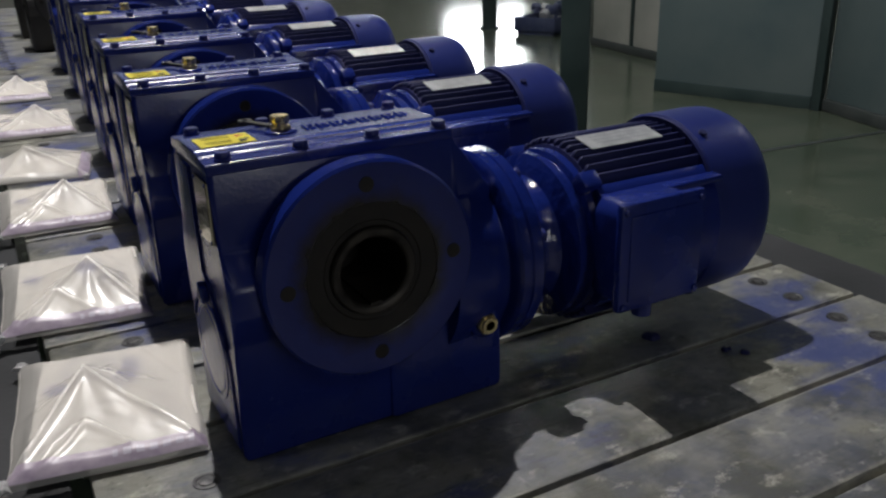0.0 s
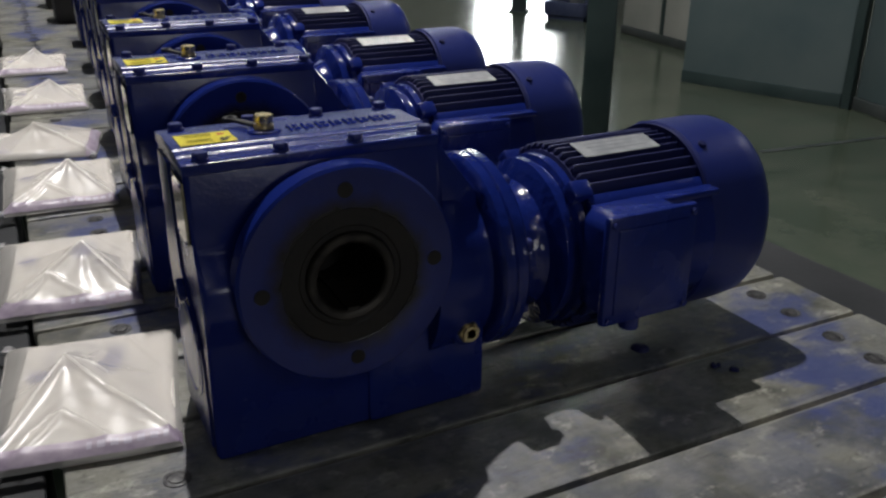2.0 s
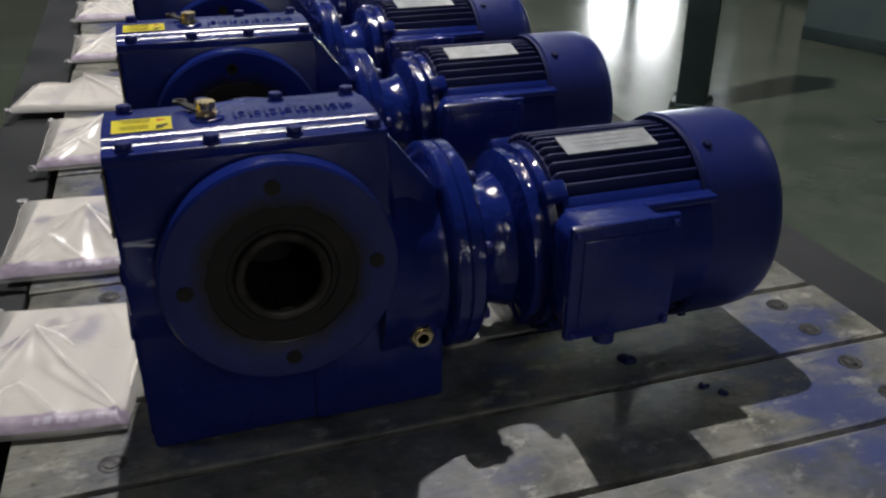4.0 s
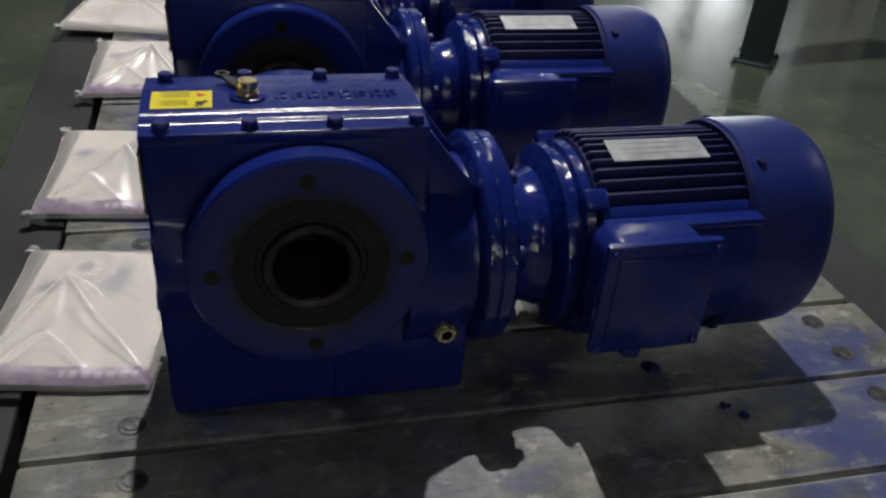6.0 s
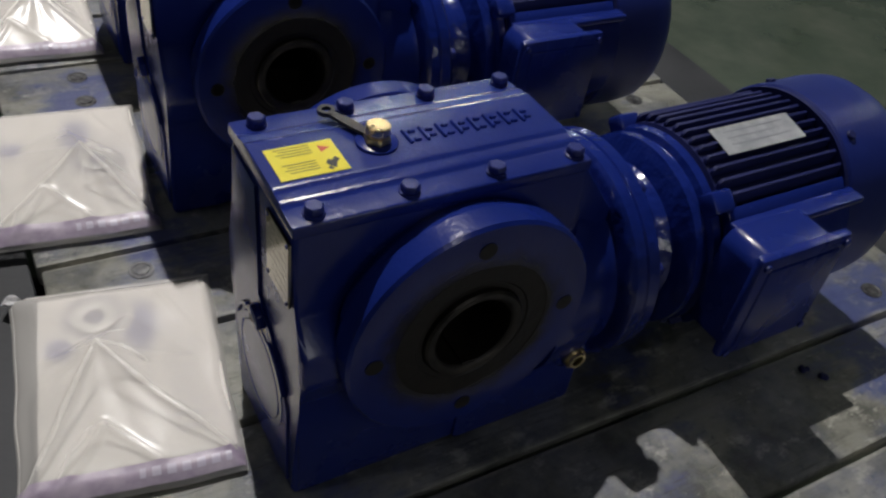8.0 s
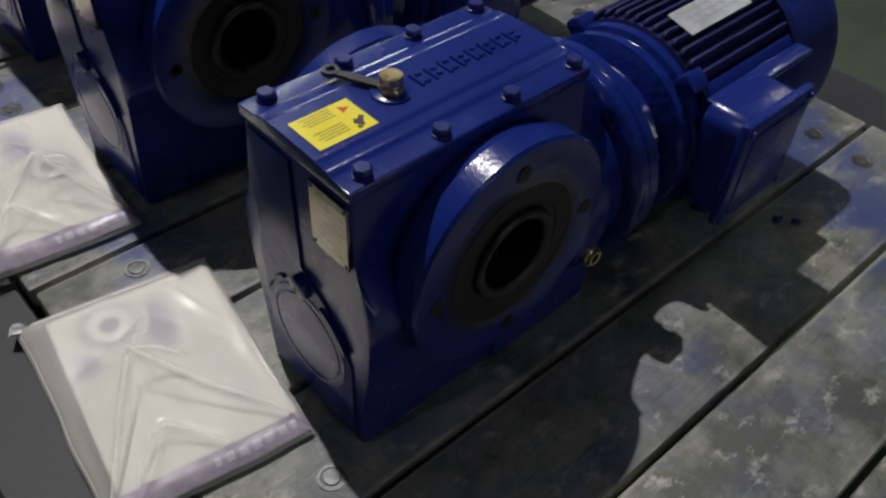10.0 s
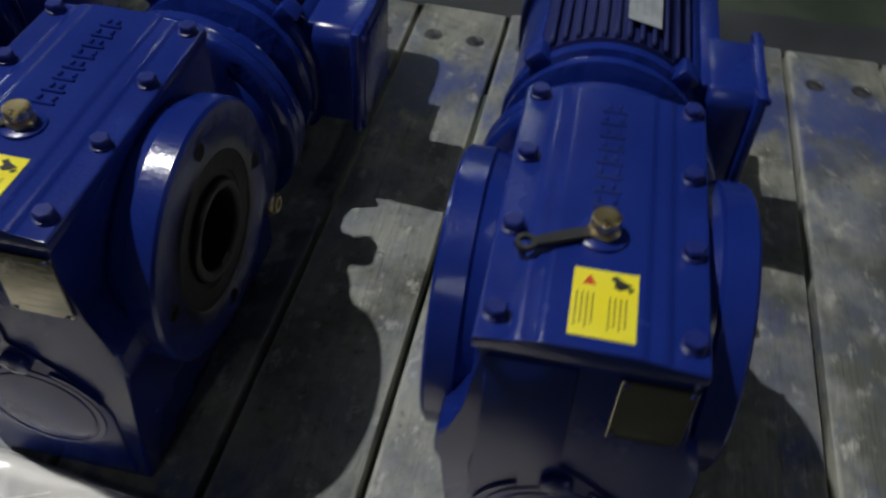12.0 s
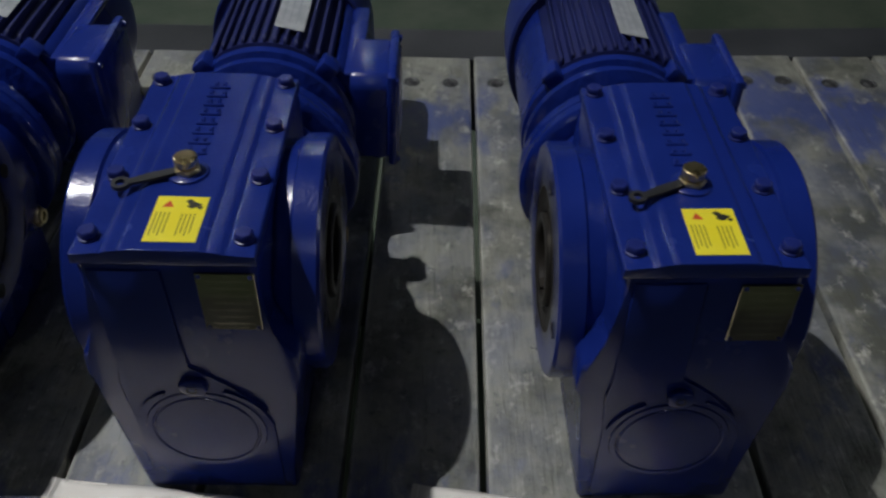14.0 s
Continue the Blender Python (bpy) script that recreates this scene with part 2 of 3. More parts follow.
CRUMPLE = plain("crumpled_clear_plastic", (0.42, 0.42, 0.43), (0.62, 0.62, 0.62), 200, 0.16, 0, 0.3, 200, 0.05)
WHITE_RING = plain("white_nylon", (0.78, 0.76, 0.72), (0.84, 0.82, 0.78), 20, 0.4, 0, 0.03)
RAIL_PAINT = plain("dark_grey_steel_paint", (0.018, 0.020, 0.023), (0.036, 0.038, 0.042), 5, 0.55, 0.0, 0.2, 80, 0.12, 0.35)
SCREW = plain("dirty_zinc", (0.05, 0.05, 0.055), (0.15, 0.15, 0.15), 90, 0.45, 0.7, 0.2, 200)
CRATE_BLUE = plain("greyish_blue_steel_paint", (0.035, 0.048, 0.110), (0.060, 0.075, 0.140), 12, 0.5, 0, 0.1)
POST_PAINT = plain("dark_teal_steel_paint", (0.022, 0.040, 0.042), (0.040, 0.062, 0.062), 3, 0.42, 0, 0.08)
TEAL = plain("grey_teal_sheet_steel", (0.085, 0.125, 0.135), (0.125, 0.165, 0.170), 1.4, 0.42, 0, 0.05, 40)
PALE = plain("pale_dirty_wall", (0.34, 0.36, 0.33), (0.46, 0.47, 0.43), 1.2, 0.6, 0, 0.1, 30)
SILL = plain("dark_kerb", (0.03, 0.04, 0.04), (0.06, 0.07, 0.07), 5, 0.6, 0, 0.1, 30)
WALL = plain("grey_hall_wall", (0.15, 0.165, 0.16), (0.21, 0.225, 0.21), 0.8, 0.7, 0, 0.1, 20)
ROOF = plain("dark_roof_sheet", (0.10, 0.11, 0.11), (0.15, 0.16, 0.16), 0.8, 0.6, 0, 0.1, 20)
DAYLIGHT = glow("daylight", (0.95, 1.0, 1.0), 20.0)
# Glow for the added high panes, not a source that is in view.
SHEEN_GLOW = glow("sheen_glow", (0.85, 0.93, 1.0), 0.6)


# ---------------------------------------------------------------- mesh helpers
def part(name, bm, material, parent=None, label="", smooth=True, angle=35):
    me = bpy.data.meshes.new(name)
    bmesh.ops.recalc_face_normals(bm, faces=bm.faces)
    for f in bm.faces:
        f.smooth = smooth
    if smooth:
        for e in bm.edges:
            e.smooth = len(e.link_faces) == 2 and e.calc_face_angle(0) < radians(angle)
    bm.to_mesh(me)
    bm.free()
    me.materials.append(material)
    ob = new(name, me)
    ob.parent = parent
    if label:
        ob["label"] = label
    return ob


def twin(ob, m, parent=None):
    """Another part on the same mesh, at the pose m."""
    o = new(ob.name.split(".")[0], ob.data)
    o.parent = parent or ob.parent
    o.matrix_local = m
    if "label" in ob:
        o["label"] = ob["label"]
    return o


def bevelled(bm, edges, width, segments=2):
    if width > 0:
        bmesh.ops.bevel(bm, geom=list(edges), offset=width, segments=segments, affect="EDGES", profile=0.5, clamp_overlap=True)


def box(bm, x0, x1, y0, y1, z0, z1, bevel=0.0, segments=2):
    m = Matrix.LocRotScale(((x0 + x1) / 2, (y0 + y1) / 2, (z0 + z1) / 2), None, (x1 - x0, y1 - y0, z1 - z0))
    made = bmesh.ops.create_cube(bm, size=1, matrix=m)["verts"]
    bevelled(bm, {e for v in made for e in v.link_edges}, bevel, segments)
    return bm


def fresh_box(*a, **k):
    return box(bmesh.new(), *a, **k)


AXIS = {
    "x": lambda a, c, s: (a, c, s),
    "y": lambda a, c, s: (c, a, s),
    "z": lambda a, c, s: (c, s, a),
}


def lathe(bm, profile, axis="x", centre=(0, 0), seg=48, close=True, squash=None):
    """Turns (along, radius) pairs round an axis through centre, the two other coordinates."""
    rings = []
    for a, r in profile:
        ring = []
        for k in range(seg):
            th = 2 * math.pi * k / seg
            rr = r * (squash(th) if squash else 1)
            ring.append(bm.verts.new(AXIS[axis](a, centre[0] + rr * math.cos(th), centre[1] + rr * math.sin(th))))
        rings.append(ring)
    for p, q in zip(rings, rings[1:]):
        for k in range(seg):
            bm.faces.new((p[k], p[(k + 1) % seg], q[(k + 1) % seg], q[k]))
    if close:
        bm.faces.new(rings[0])
        bm.faces.new(rings[-1])
    return bm


def fresh_lathe(*a, **k):
    return lathe(bmesh.new(), *a, **k)


def prism(bm, outline, a0, a1, axis="y", bevel=0.0, segments=2):
    """An outline in the plane across axis, pushed from a0 to a1."""
    put = {"y": lambda p, a: (p[0], a, p[1]), "x": lambda p, a: (a, p[0], p[1]), "z": lambda p, a: (p[0], p[1], a)}[axis]
    lo, hi = [bm.verts.new(put(p, a0)) for p in outline], [bm.verts.new(put(p, a1)) for p in outline]
    n = len(outline)
    faces = [bm.faces.new(lo), bm.faces.new(hi)]
    for k in range(n):
        faces.append(bm.faces.new((lo[k], lo[(k + 1) % n], hi[(k + 1) % n], hi[k])))
    bevelled(bm, {e for f in faces for e in f.edges}, bevel, segments)
    return bm


def ring_outline(cx, cy, r, n, start=0.0):
    return [(cx + r * math.cos(start + 2 * math.pi * k / n), cy + r * math.sin(start + 2 * math.pi * k / n)) for k in range(n)]


def hex_head(r=0.0085, h=0.007, washer=0.0090):
    bm = bmesh.new()
    prism(bm, ring_outline(0, 0, r, 6), 0.002, 0.002 + h, "z", 0.0012, 1)
    lathe(bm, [(0, washer), (0.002, washer), (0.0025, washer * 0.9)], "z", (0, 0), 14)
    return bm


def root(name, label, category, m=None, group=""):
    ob = tagged(new(name), label, category, group)
    ob.empty_display_size = 0.05
    if m is not None:
        ob.matrix_world = m
    return ob


# ---------------------------------------------------------------- the hall
def slab(name, x0, x1, y0, y1, z0, z1, material, kind="structure", label="", category=""):
    ob = part(name, fresh_box(x0, x1, y0, y1, z0, z1), material, smooth=False)
    return tagged(ob, label, category, kind=kind)


slab("floor", -9, 16, -9, 17, FLOOR - 0.2, FLOOR, FLOOR_MAT, label="worn glossy green epoxy factory floor", category="floor")
slab("ceiling", -9, 16, -9, 17, 7.0, 7.2, ROOF, label="dark sheet metal hall roof", category="ceiling")
slab("wall_west", -9.2, -9, -9, 17, FLOOR, 7.0, WALL, label="grey hall wall", category="wall")
slab("wall_east", 16, 16.2, -9, 17, FLOOR, 7.0, WALL, label="grey hall wall", category="wall")
# Unseen wall; its opening is added for the fill lamp.
for a, b, lo, hi in ((-9, 0.4, FLOOR, 7.0), (2.6, 16, FLOOR, 7.0), (0.4, 2.6, FLOOR, 1.0), (0.4, 2.6, 3.2, 7.0)):
    slab("wall_south", a, b, -9.2, -9, lo, hi, WALL, label="grey hall wall with an opening for the fill lamp", category="wall")


# ---------------------------------------------------------------- gear motor
AX_Z = 0.160          # height of the motor shaft
OUT_X, OUT_Z = 0.134, 0.213   # the hollow output shaft


def gear_motor(paint, fin_paint, bolt_paint, thick_paint, flange_paint, label):
    unit = root("gear_motor", label, "gear motor", group="row of gear motors")
    # housing: narrow above, flared round the shaft, drawn in at the foot
    bm = bmesh.new()
    side = [(0.074, 0.338), (0.074, 0.252), (0.099, 0.216), (0.101, 0.186), (0.086, 0.150), (0.081, 0.0)]
    outline = [(-y, z) for y, z in side] + [(y, z) for y, z in reversed(side)]
    prism(bm, outline, -0.020, 0.262, "x", 0.006)
    housing = part("housing", bm, paint, unit)
    drill = part("drill", fresh_lathe([(-0.2, 0.0395), (0.2, 0.0395)], "y", (OUT_X, OUT_Z), 48), paint)
    cut = housing.modifiers.new("bore", "BOOLEAN")
    cut.object, cut.solver = drill, "EXACT"
    bored = bpy.data.meshes.new_from_object(housing.evaluated_get(bpy.context.evaluated_depsgraph_get()))
    housing.modifiers.clear()
    housing.data = bored
    bpy.data.objects.remove(drill)
    bm = bmesh.new()
    box(bm, 0.16, 0.318, -0.087, 0.087, 0.0, 0.128, 0.008)
    part("foot", bm, paint, unit)
    # ribs where the body meets the neck
    for s in (-1, 1):
        bm = bmesh.new()
        prism(bm, [(0.25, 0.335), (0.262, 0.335), (0.318, 0.262), (0.318, 0.235), (0.25, 0.235)], s * 0.055 - 0.006, s * 0.055 + 0.006, "y", 0.003)
        part("rib", bm, paint, housing)
    # top cover with two raised lands and a wavy front edge
    bm = bmesh.new()
    half = [(0.0765, 0.3335), (0.0765, 0.3436), (0.0750, 0.3450), (0.0535, 0.3450), (0.0515, 0.3455), (0.0490, 0.3472), (0.0470, 0.3479), (0.0445, 0.3481), (0.0375, 0.3481), (0.0355, 0.3486), (0.0330, 0.3502), (0.0305, 0.3506)]
    prism(bm, [(-y, z) for y, z in half] + [(y, z) for y, z in reversed(half)], -0.0212, 0.258, "x", 0.0014, 2)
    cover = part("top_cover", bm, COVER_BLUE if paint is BLUE else paint, unit, angle=50)
    bolt = part("hex_bolt", hex_head(), bolt_paint, cover)
    bolt.matrix_local = pose(0.0, -0.0645, 0.345)
    for x in (0.0, 0.082, 0.164, 0.246):
        for y in (-0.0645, 0.0645):
            if (x, y) != (0.0, -0.0645):
                twin(bolt, pose(x, y, 0.345, 0, 0, 20 * x * 90 + 40 * y * 90))
    # raised marks of the maker, as plain shapes
    for k in range(8):
        bm = bmesh.new()
        x = 0.110 + 0.0165 * k
        box(bm, x, x + 0.0036, -0.0105, 0.0105, 0.3495, 0.3530, 0.0010, 1)
        for low in ((-0.0085, 0.0045), (-0.0060, 0.0025))[k % 2]:
            box(bm, x + 0.0056, x + 0.0122, low, low + 0.0040, 0.3495, 0.3528, 0.0010, 1)
        part("raised_mark", bm, paint, cover)
    # breather
    breather = part("breather_boss", fresh_lathe([(0.349, 0.0185), (0.3525, 0.0185), (0.3535, 0.017)], "z", (0.083, 0.0), 28), paint, cover)
    bm = bmesh.new()
    prism(bm, ring_outline(0.083, 0, 0.0125, 6, 0.3), 0.353, 0.358, "z", 0.0012, 1)
    lathe(bm, [(0.3565, 0.0104), (0.3585, 0.0104), (0.3590, 0.0086), (0.3608, 0.0086), (0.3614, 0.0106), (0.3680, 0.0106), (0.3690, 0.0095)], "z", (0.083, 0), 24)
    part("breather_plug", bm, BRASS, cover, "polished brass breather plug")
    bm = bmesh.new()
    prism(bm, [(0.078, 0.0), (0.088, 0.003), (0.073, 0.034), (0.064, 0.050), (0.056, 0.048), (0.064, 0.030)], 0.3535, 0.3565, "z", 0.0008, 1)
    lathe(bm, [(0.3530, 0.0042), (0.3530, 0.0080), (0.3570, 0.0080), (0.3570, 0.0042), (0.3530, 0.0042)], "z", (0.059, 0.053), 18, close=False)
    part("breather_strap", bm, RUBBER, cover, "black rubber strap of the breather")
    # yellow warning sticker
    sticker = part("warning_sticker", fresh_box(-0.0115, 0.0475, -0.0270, 0.0170, 0.3486, 0.3492), YELLOW, cover, "yellow warning sticker", smooth=False)
    sticker.matrix_local = pose(0, 0, 0.0022)
    bm = bmesh.new()
    prism(bm, [(0.033, 0.001), (0.033, 0.0105), (0.042, 0.0058)], 0.3493, 0.3495, "z")
    part("warning_triangle", bm, RED, sticker, smooth=False)
    bm = bmesh.new()
    prism(bm, [(0.034, -0.020), (0.037, -0.023), (0.040, -0.016), (0.044, -0.012), (0.041, -0.008), (0.037, -0.012), (0.034, -0.010), (0.031, -0.015)], 0.3493, 0.3495, "z")
    prism(bm, [(0.030, -0.021), (0.032, -0.024), (0.035, -0.0235), (0.033, -0.0195)], 0.3493, 0.3495, "z")
    part("pictogram", bm, INK, sticker, smooth=False)
    bm = bmesh.new()
    for k in range(4):
        for y, x in ((0.0135 - 0.0036 * k, 0.026), (-0.0085 - 0.0036 * k, 0.024)):
            box(bm, -0.004 + 0.003 * (k % 2), x, y - 0.0006, y + 0.0006, 0.3493, 0.3495)
    part("printed_text", bm, FADED_INK, sticker, smooth=False)
    # front face: seam, lug, round cap, rating plate
    plate_line = [(0.066, 0.328), (0.004, 0.328), (0.004, 0.205), (-0.014, 0.194), (-0.034, 0.176), (-0.056, 0.150), (-0.068, 0.118), (-0.068, 0.012), (0.068, 0.012), (0.068, 0.125), (0.072, 0.180), (0.066, 0.205)]
    part("front_plate", prism(bmesh.new(), plate_line, -0.0225, -0.018, "x", 0.0015), paint, housing)
    bm = bmesh.new()
    lathe(bm, [(-0.0215, 0.0600), (-0.0238, 0.0588), (-0.0240, 0.0535), (-0.0228, 0.0525), (-0.0228, 0.0510), (-0.0240, 0.0500), (-0.0244, 0.0470)], "x", (0.0, 0.110), 48)
    part("end_cap", bm, paint, housing)
    for lo, hi in ((18, 62), (112, 158)):
        arc = [radians(lo + (hi - lo) * k / 10) for k in range(11)]
        ridge = [(0.0685 * math.cos(a), 0.110 + 0.0685 * math.sin(a)) for a in arc] + [(0.0650 * math.cos(a), 0.110 + 0.0650 * math.sin(a)) for a in reversed(arc)]
        part("cast_ridge", prism(bmesh.new(), ridge, -0.0255, -0.0205, "x", 0.0010, 1), paint, housing)
    lug = part("lug", prism(bmesh.new(), [(-0.013, 0.178), (-0.009, 0.190), (0.006, 0.194), (0.015, 0.186), (0.014, 0.176), (0.004, 0.170), (-0.006, 0.170)], -0.0300, -0.0190, "x", 0.0025), paint, housing)
    # Not drilled: a dark disc carries the shade of the lug's hole.
    part("lug_hole_disc", fresh_lathe([(-0.0290, 0.0048), (-0.0304, 0.0048), (-0.0304, 0.0040), (-0.0297, 0.0032)], "x", (0.002, 0.181), 14), GREASE_AND_HOLE_DARK, lug)
    plate = part("rating_plate", fresh_box(-0.0235, -0.0205, -0.0735, -0.0235, 0.259, 0.327, 0.0006, segments=1), ALU, housing, "bare aluminium rating plate")
    bm = bmesh.new()
    for k in range(7):
        z = 0.270 + 0.0085 * k
        box(bm, -0.0236, -0.0230, -0.068, -0.036 if k % 2 else -0.031, z - 0.004, z - 0.001)
    part("printed_text", bm, ALU_INK, plate, smooth=False)
    for py, pz in ((-0.070, 0.2625), (-0.027, 0.2625), (-0.070, 0.3235), (-0.027, 0.3235)):
        part("rivet", fresh_lathe([(-0.0230, 0.0022), (-0.0242, 0.0020), (-0.0246, 0.0010)], "x", (py, pz), 10), bolt_paint, plate)
    # output flange on either side
    def flange(s):
        y = lambda d: s * d
        c = (OUT_X, OUT_Z)
        prof = [(y(0.070), 0.116), (y(0.090), 0.120), (y(0.0925), 0.1235), (y(0.115), 0.1235), (y(0.118), 0.1205), (y(0.118), 0.078), (y(0.1176), 0.0772)]
        fl = part("output_flange", fresh_lathe(prof, "y", c, 72, close=False), flange_paint, unit)
        part("seal_ring", fresh_lathe([(y(0.1176), 0.0774), (y(0.1168), 0.0765), (y(0.1162), 0.058), (y(0.1150), 0.0565), (y(0.1150), 0.051)], "y", c, 56, close=False), GREASE_AND_HOLE_DARK, fl, "greasy black shaft seal")
        part("hollow_shaft", fresh_lathe([(y(0.105), 0.050), (y(0.119), 0.050), (y(0.121), 0.048), (y(0.121), 0.043), (y(0.1195), 0.0405)], "y", c, 56, close=False), BARE_STEEL, fl, "oily bare steel hollow output shaft")
        part("bore", fresh_lathe([(y(0.1195), 0.0405), (y(0.118), 0.0388), (y(0.0), 0.0385)], "y", c, 56, close=False), GREASE_AND_HOLE_DARK, fl)
        # Added dark disc closes the bore halfway, so that it stays black inside.
        part("bore_blind", fresh_lathe([(y(0.004), 0.0388), (y(0.003), 0.001)], "y", c, 40, close=False), GREASE_AND_HOLE_DARK, fl)
        part("keyway", fresh_box(OUT_X - 0.007, OUT_X + 0.007, min(y(0.02), y(0.1195)), max(y(0.02), y(0.1195)), OUT_Z - 0.0395, OUT_Z - 0.035), GREASE_AND_HOLE_DARK, fl)
        # Not drilled: flat dark discs carry the shade inside the bolt holes.
        hole = None
        for a in (2, 92, 182, 272):
            px, pz = OUT_X + 0.098 * math.cos(radians(a)), OUT_Z + 0.098 * math.sin(radians(a))
            m = pose(px, y(0.1182), pz)
            if hole is None:
                hole = part("bolt_hole_disc", fresh_lathe([(-0.0006, 0.0085), (0.0006, 0.0085), (0.0006, 0.0068), (-0.0006, 0.0062)], "y", (0, 0), 18), GREASE_AND_HOLE_DARK, fl)
                hole.matrix_local = m
            else:
                twin(hole, m)

    flange(-1)
    flange(1)
    # oil plug
    bm = fresh_lathe([(-0.088, 0.022), (-0.100, 0.020), (-0.103, 0.016)], "y", (0.284, 0.105), 24)
    part("plug_boss", bm, paint, unit)
    bm = bmesh.new()
    prism(bm, ring_outline(0.284, 0.105, 0.0145, 6), -0.103, -0.110, "y", 0.0015, 1)
    lathe(bm, [(-0.110, 0.0105), (-0.1135, 0.0100), (-0.1135, 0.0065), (-0.108, 0.0060)], "y", (0.284, 0.105), 20)
    part("oil_plug", bm, BRASS, unit, "brass oil plug")
    # neck and adapter
    c = (0.0, AX_Z)
    part("input_neck", fresh_lathe([(0.24, 0.118), (0.285, 0.116), (0.306, 0.106), (0.317, 0.107), (0.321, 0.117)], "x", c, 56), paint, unit)
    c2 = (0.0, AX_Z + 0.006)
    bm = fresh_lathe([(0.318, 0.118), (0.321, 0.1245), (0.324, 0.1272), (0.336, 0.1272), (0.338, 0.1245), (0.340, 0.1268), (0.353, 0.1268), (0.3580, 0.122), (0.360, 0.104)], "x", c2, 72)
    mf = part("adapter_flange", bm, thick_paint, unit)
    for a in (25, 70, 115, 160, 205, 250, 295, 340):
        bmh = hex_head(0.0085, 0.007, 0.009)
        bmesh.ops.transform(bmh, matrix=pose(0.358, 0.111 * math.cos(radians(a)), AX_Z + 0.006 + 0.111 * math.sin(radians(a)), 0, 90, 0), verts=bmh.verts)
        part("hex_bolt", bmh, bolt_paint, mf)
    bm = fresh_lathe([(0.355, 0.090), (0.368, 0.081), (0.384, 0.079), (0.398, 0.080), (0.410, 0.086), (0.416, 0.104), (0.420, 0.1125), (0.428, 0.1135), (0.431, 0.107), (0.438, 0.108), (0.441, 0.1155), (0.451, 0.117), (0.457, 0.112)], "x", c, 64)
    part("motor_adapter", bm, thick_paint, unit)
    for a in (42, 318):
        p = bmesh.new()
        box(p, 0.436, 0.466, -0.013, 0.013, 0.108, 0.131, 0.005)
        bmesh.ops.transform(p, matrix=Matrix.Translation((0, 0, AX_Z)) @ Matrix.Rotation(radians(a), 4, "X"), verts=p.verts)
        part("adapter_ear", p, paint, unit)
    # motor
    def oval(across):
        return lambda th: ((abs(math.cos(th)) / across) ** 2.15 + abs(math.sin(th)) ** 2.15) ** (-1 / 2.15)

    # On blue units the shade around the fins is put into a darker paint.
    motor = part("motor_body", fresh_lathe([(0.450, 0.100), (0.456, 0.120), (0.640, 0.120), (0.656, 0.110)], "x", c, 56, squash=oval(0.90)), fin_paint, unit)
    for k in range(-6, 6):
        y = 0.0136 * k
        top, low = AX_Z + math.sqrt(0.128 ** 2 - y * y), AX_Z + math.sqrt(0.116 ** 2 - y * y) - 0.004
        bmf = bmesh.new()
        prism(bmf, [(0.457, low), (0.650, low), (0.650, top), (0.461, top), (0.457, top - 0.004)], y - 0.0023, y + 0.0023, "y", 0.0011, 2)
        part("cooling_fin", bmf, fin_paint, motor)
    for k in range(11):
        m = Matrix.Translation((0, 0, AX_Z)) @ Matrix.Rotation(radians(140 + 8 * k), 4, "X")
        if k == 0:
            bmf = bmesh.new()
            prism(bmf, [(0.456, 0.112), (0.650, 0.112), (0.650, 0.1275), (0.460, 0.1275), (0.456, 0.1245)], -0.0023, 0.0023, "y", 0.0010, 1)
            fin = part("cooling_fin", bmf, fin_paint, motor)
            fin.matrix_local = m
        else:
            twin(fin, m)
    # smooth flanks below the fins and a flat pad on either side
    for s in (-1, 1):
        bm = bmesh.new()
        wide = 0.1255 if s < 0 else 0.112
        arc = [(s * wide * math.sin(radians(a)), AX_Z + 0.1255 * math.cos(radians(a))) for a in range(46, 133, 6)]
        prism(bm, arc + [(s * 0.07, AX_Z - 0.06), (s * 0.07, AX_Z + 0.06)], 0.457, 0.648, "x", 0.0025)
        part("flank", bm, paint, motor)
    part("side_ledge", fresh_box(0.455, 0.648, -0.1235, -0.100, 0.229, 0.238, 0.003), paint, motor)
    cowl_prof = [(0.645, 0.1335), (0.648, 0.137), (0.722, 0.1375), (0.744, 0.1355), (0.757, 0.129), (0.765, 0.118), (0.768, 0.104), (0.768, 0.070)]
    cowl = part("fan_cowl", fresh_lathe(cowl_prof, "x", c, 72, squash=oval(0.885)), COWL_BLUE if paint is BLUE else paint, unit)
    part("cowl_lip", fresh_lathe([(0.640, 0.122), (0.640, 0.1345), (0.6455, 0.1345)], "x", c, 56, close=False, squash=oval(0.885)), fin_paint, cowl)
    for a in (62, 118, 242, 298):
        b = part("cowl_screw", hex_head(0.0065, 0.006, 0.009), fin_paint, cowl)
        b.matrix_local = Matrix.Translation((0.664, 0, AX_Z)) @ Matrix.Rotation(radians(a - 90), 4, "X") @ Matrix.Translation((0, 0, 0.1315))
    # rating plate lying on the fins
    m = Matrix.Translation((0, 0, AX_Z)) @ Matrix.Rotation(radians(13), 4, "X")
    mp = part("motor_plate", fresh_box(0.484, 0.606, -0.0195, 0.0195, 0.1278, 0.1292, 0.0005, segments=1), DULL_ALU, motor, "bare aluminium motor rating plate")
    mp.matrix_local = m
    bm = bmesh.new()
    for k in range(3):
        y = 0.011 - 0.009 * k
        box(bm, 0.50, 0.592 - 0.02 * (k % 2), y - 0.0008, y + 0.0008, 0.1293, 0.1295)
    part("printed_text", bm, FAINT_INK, mp, smooth=False)
    # terminal box
    bm = bmesh.new()
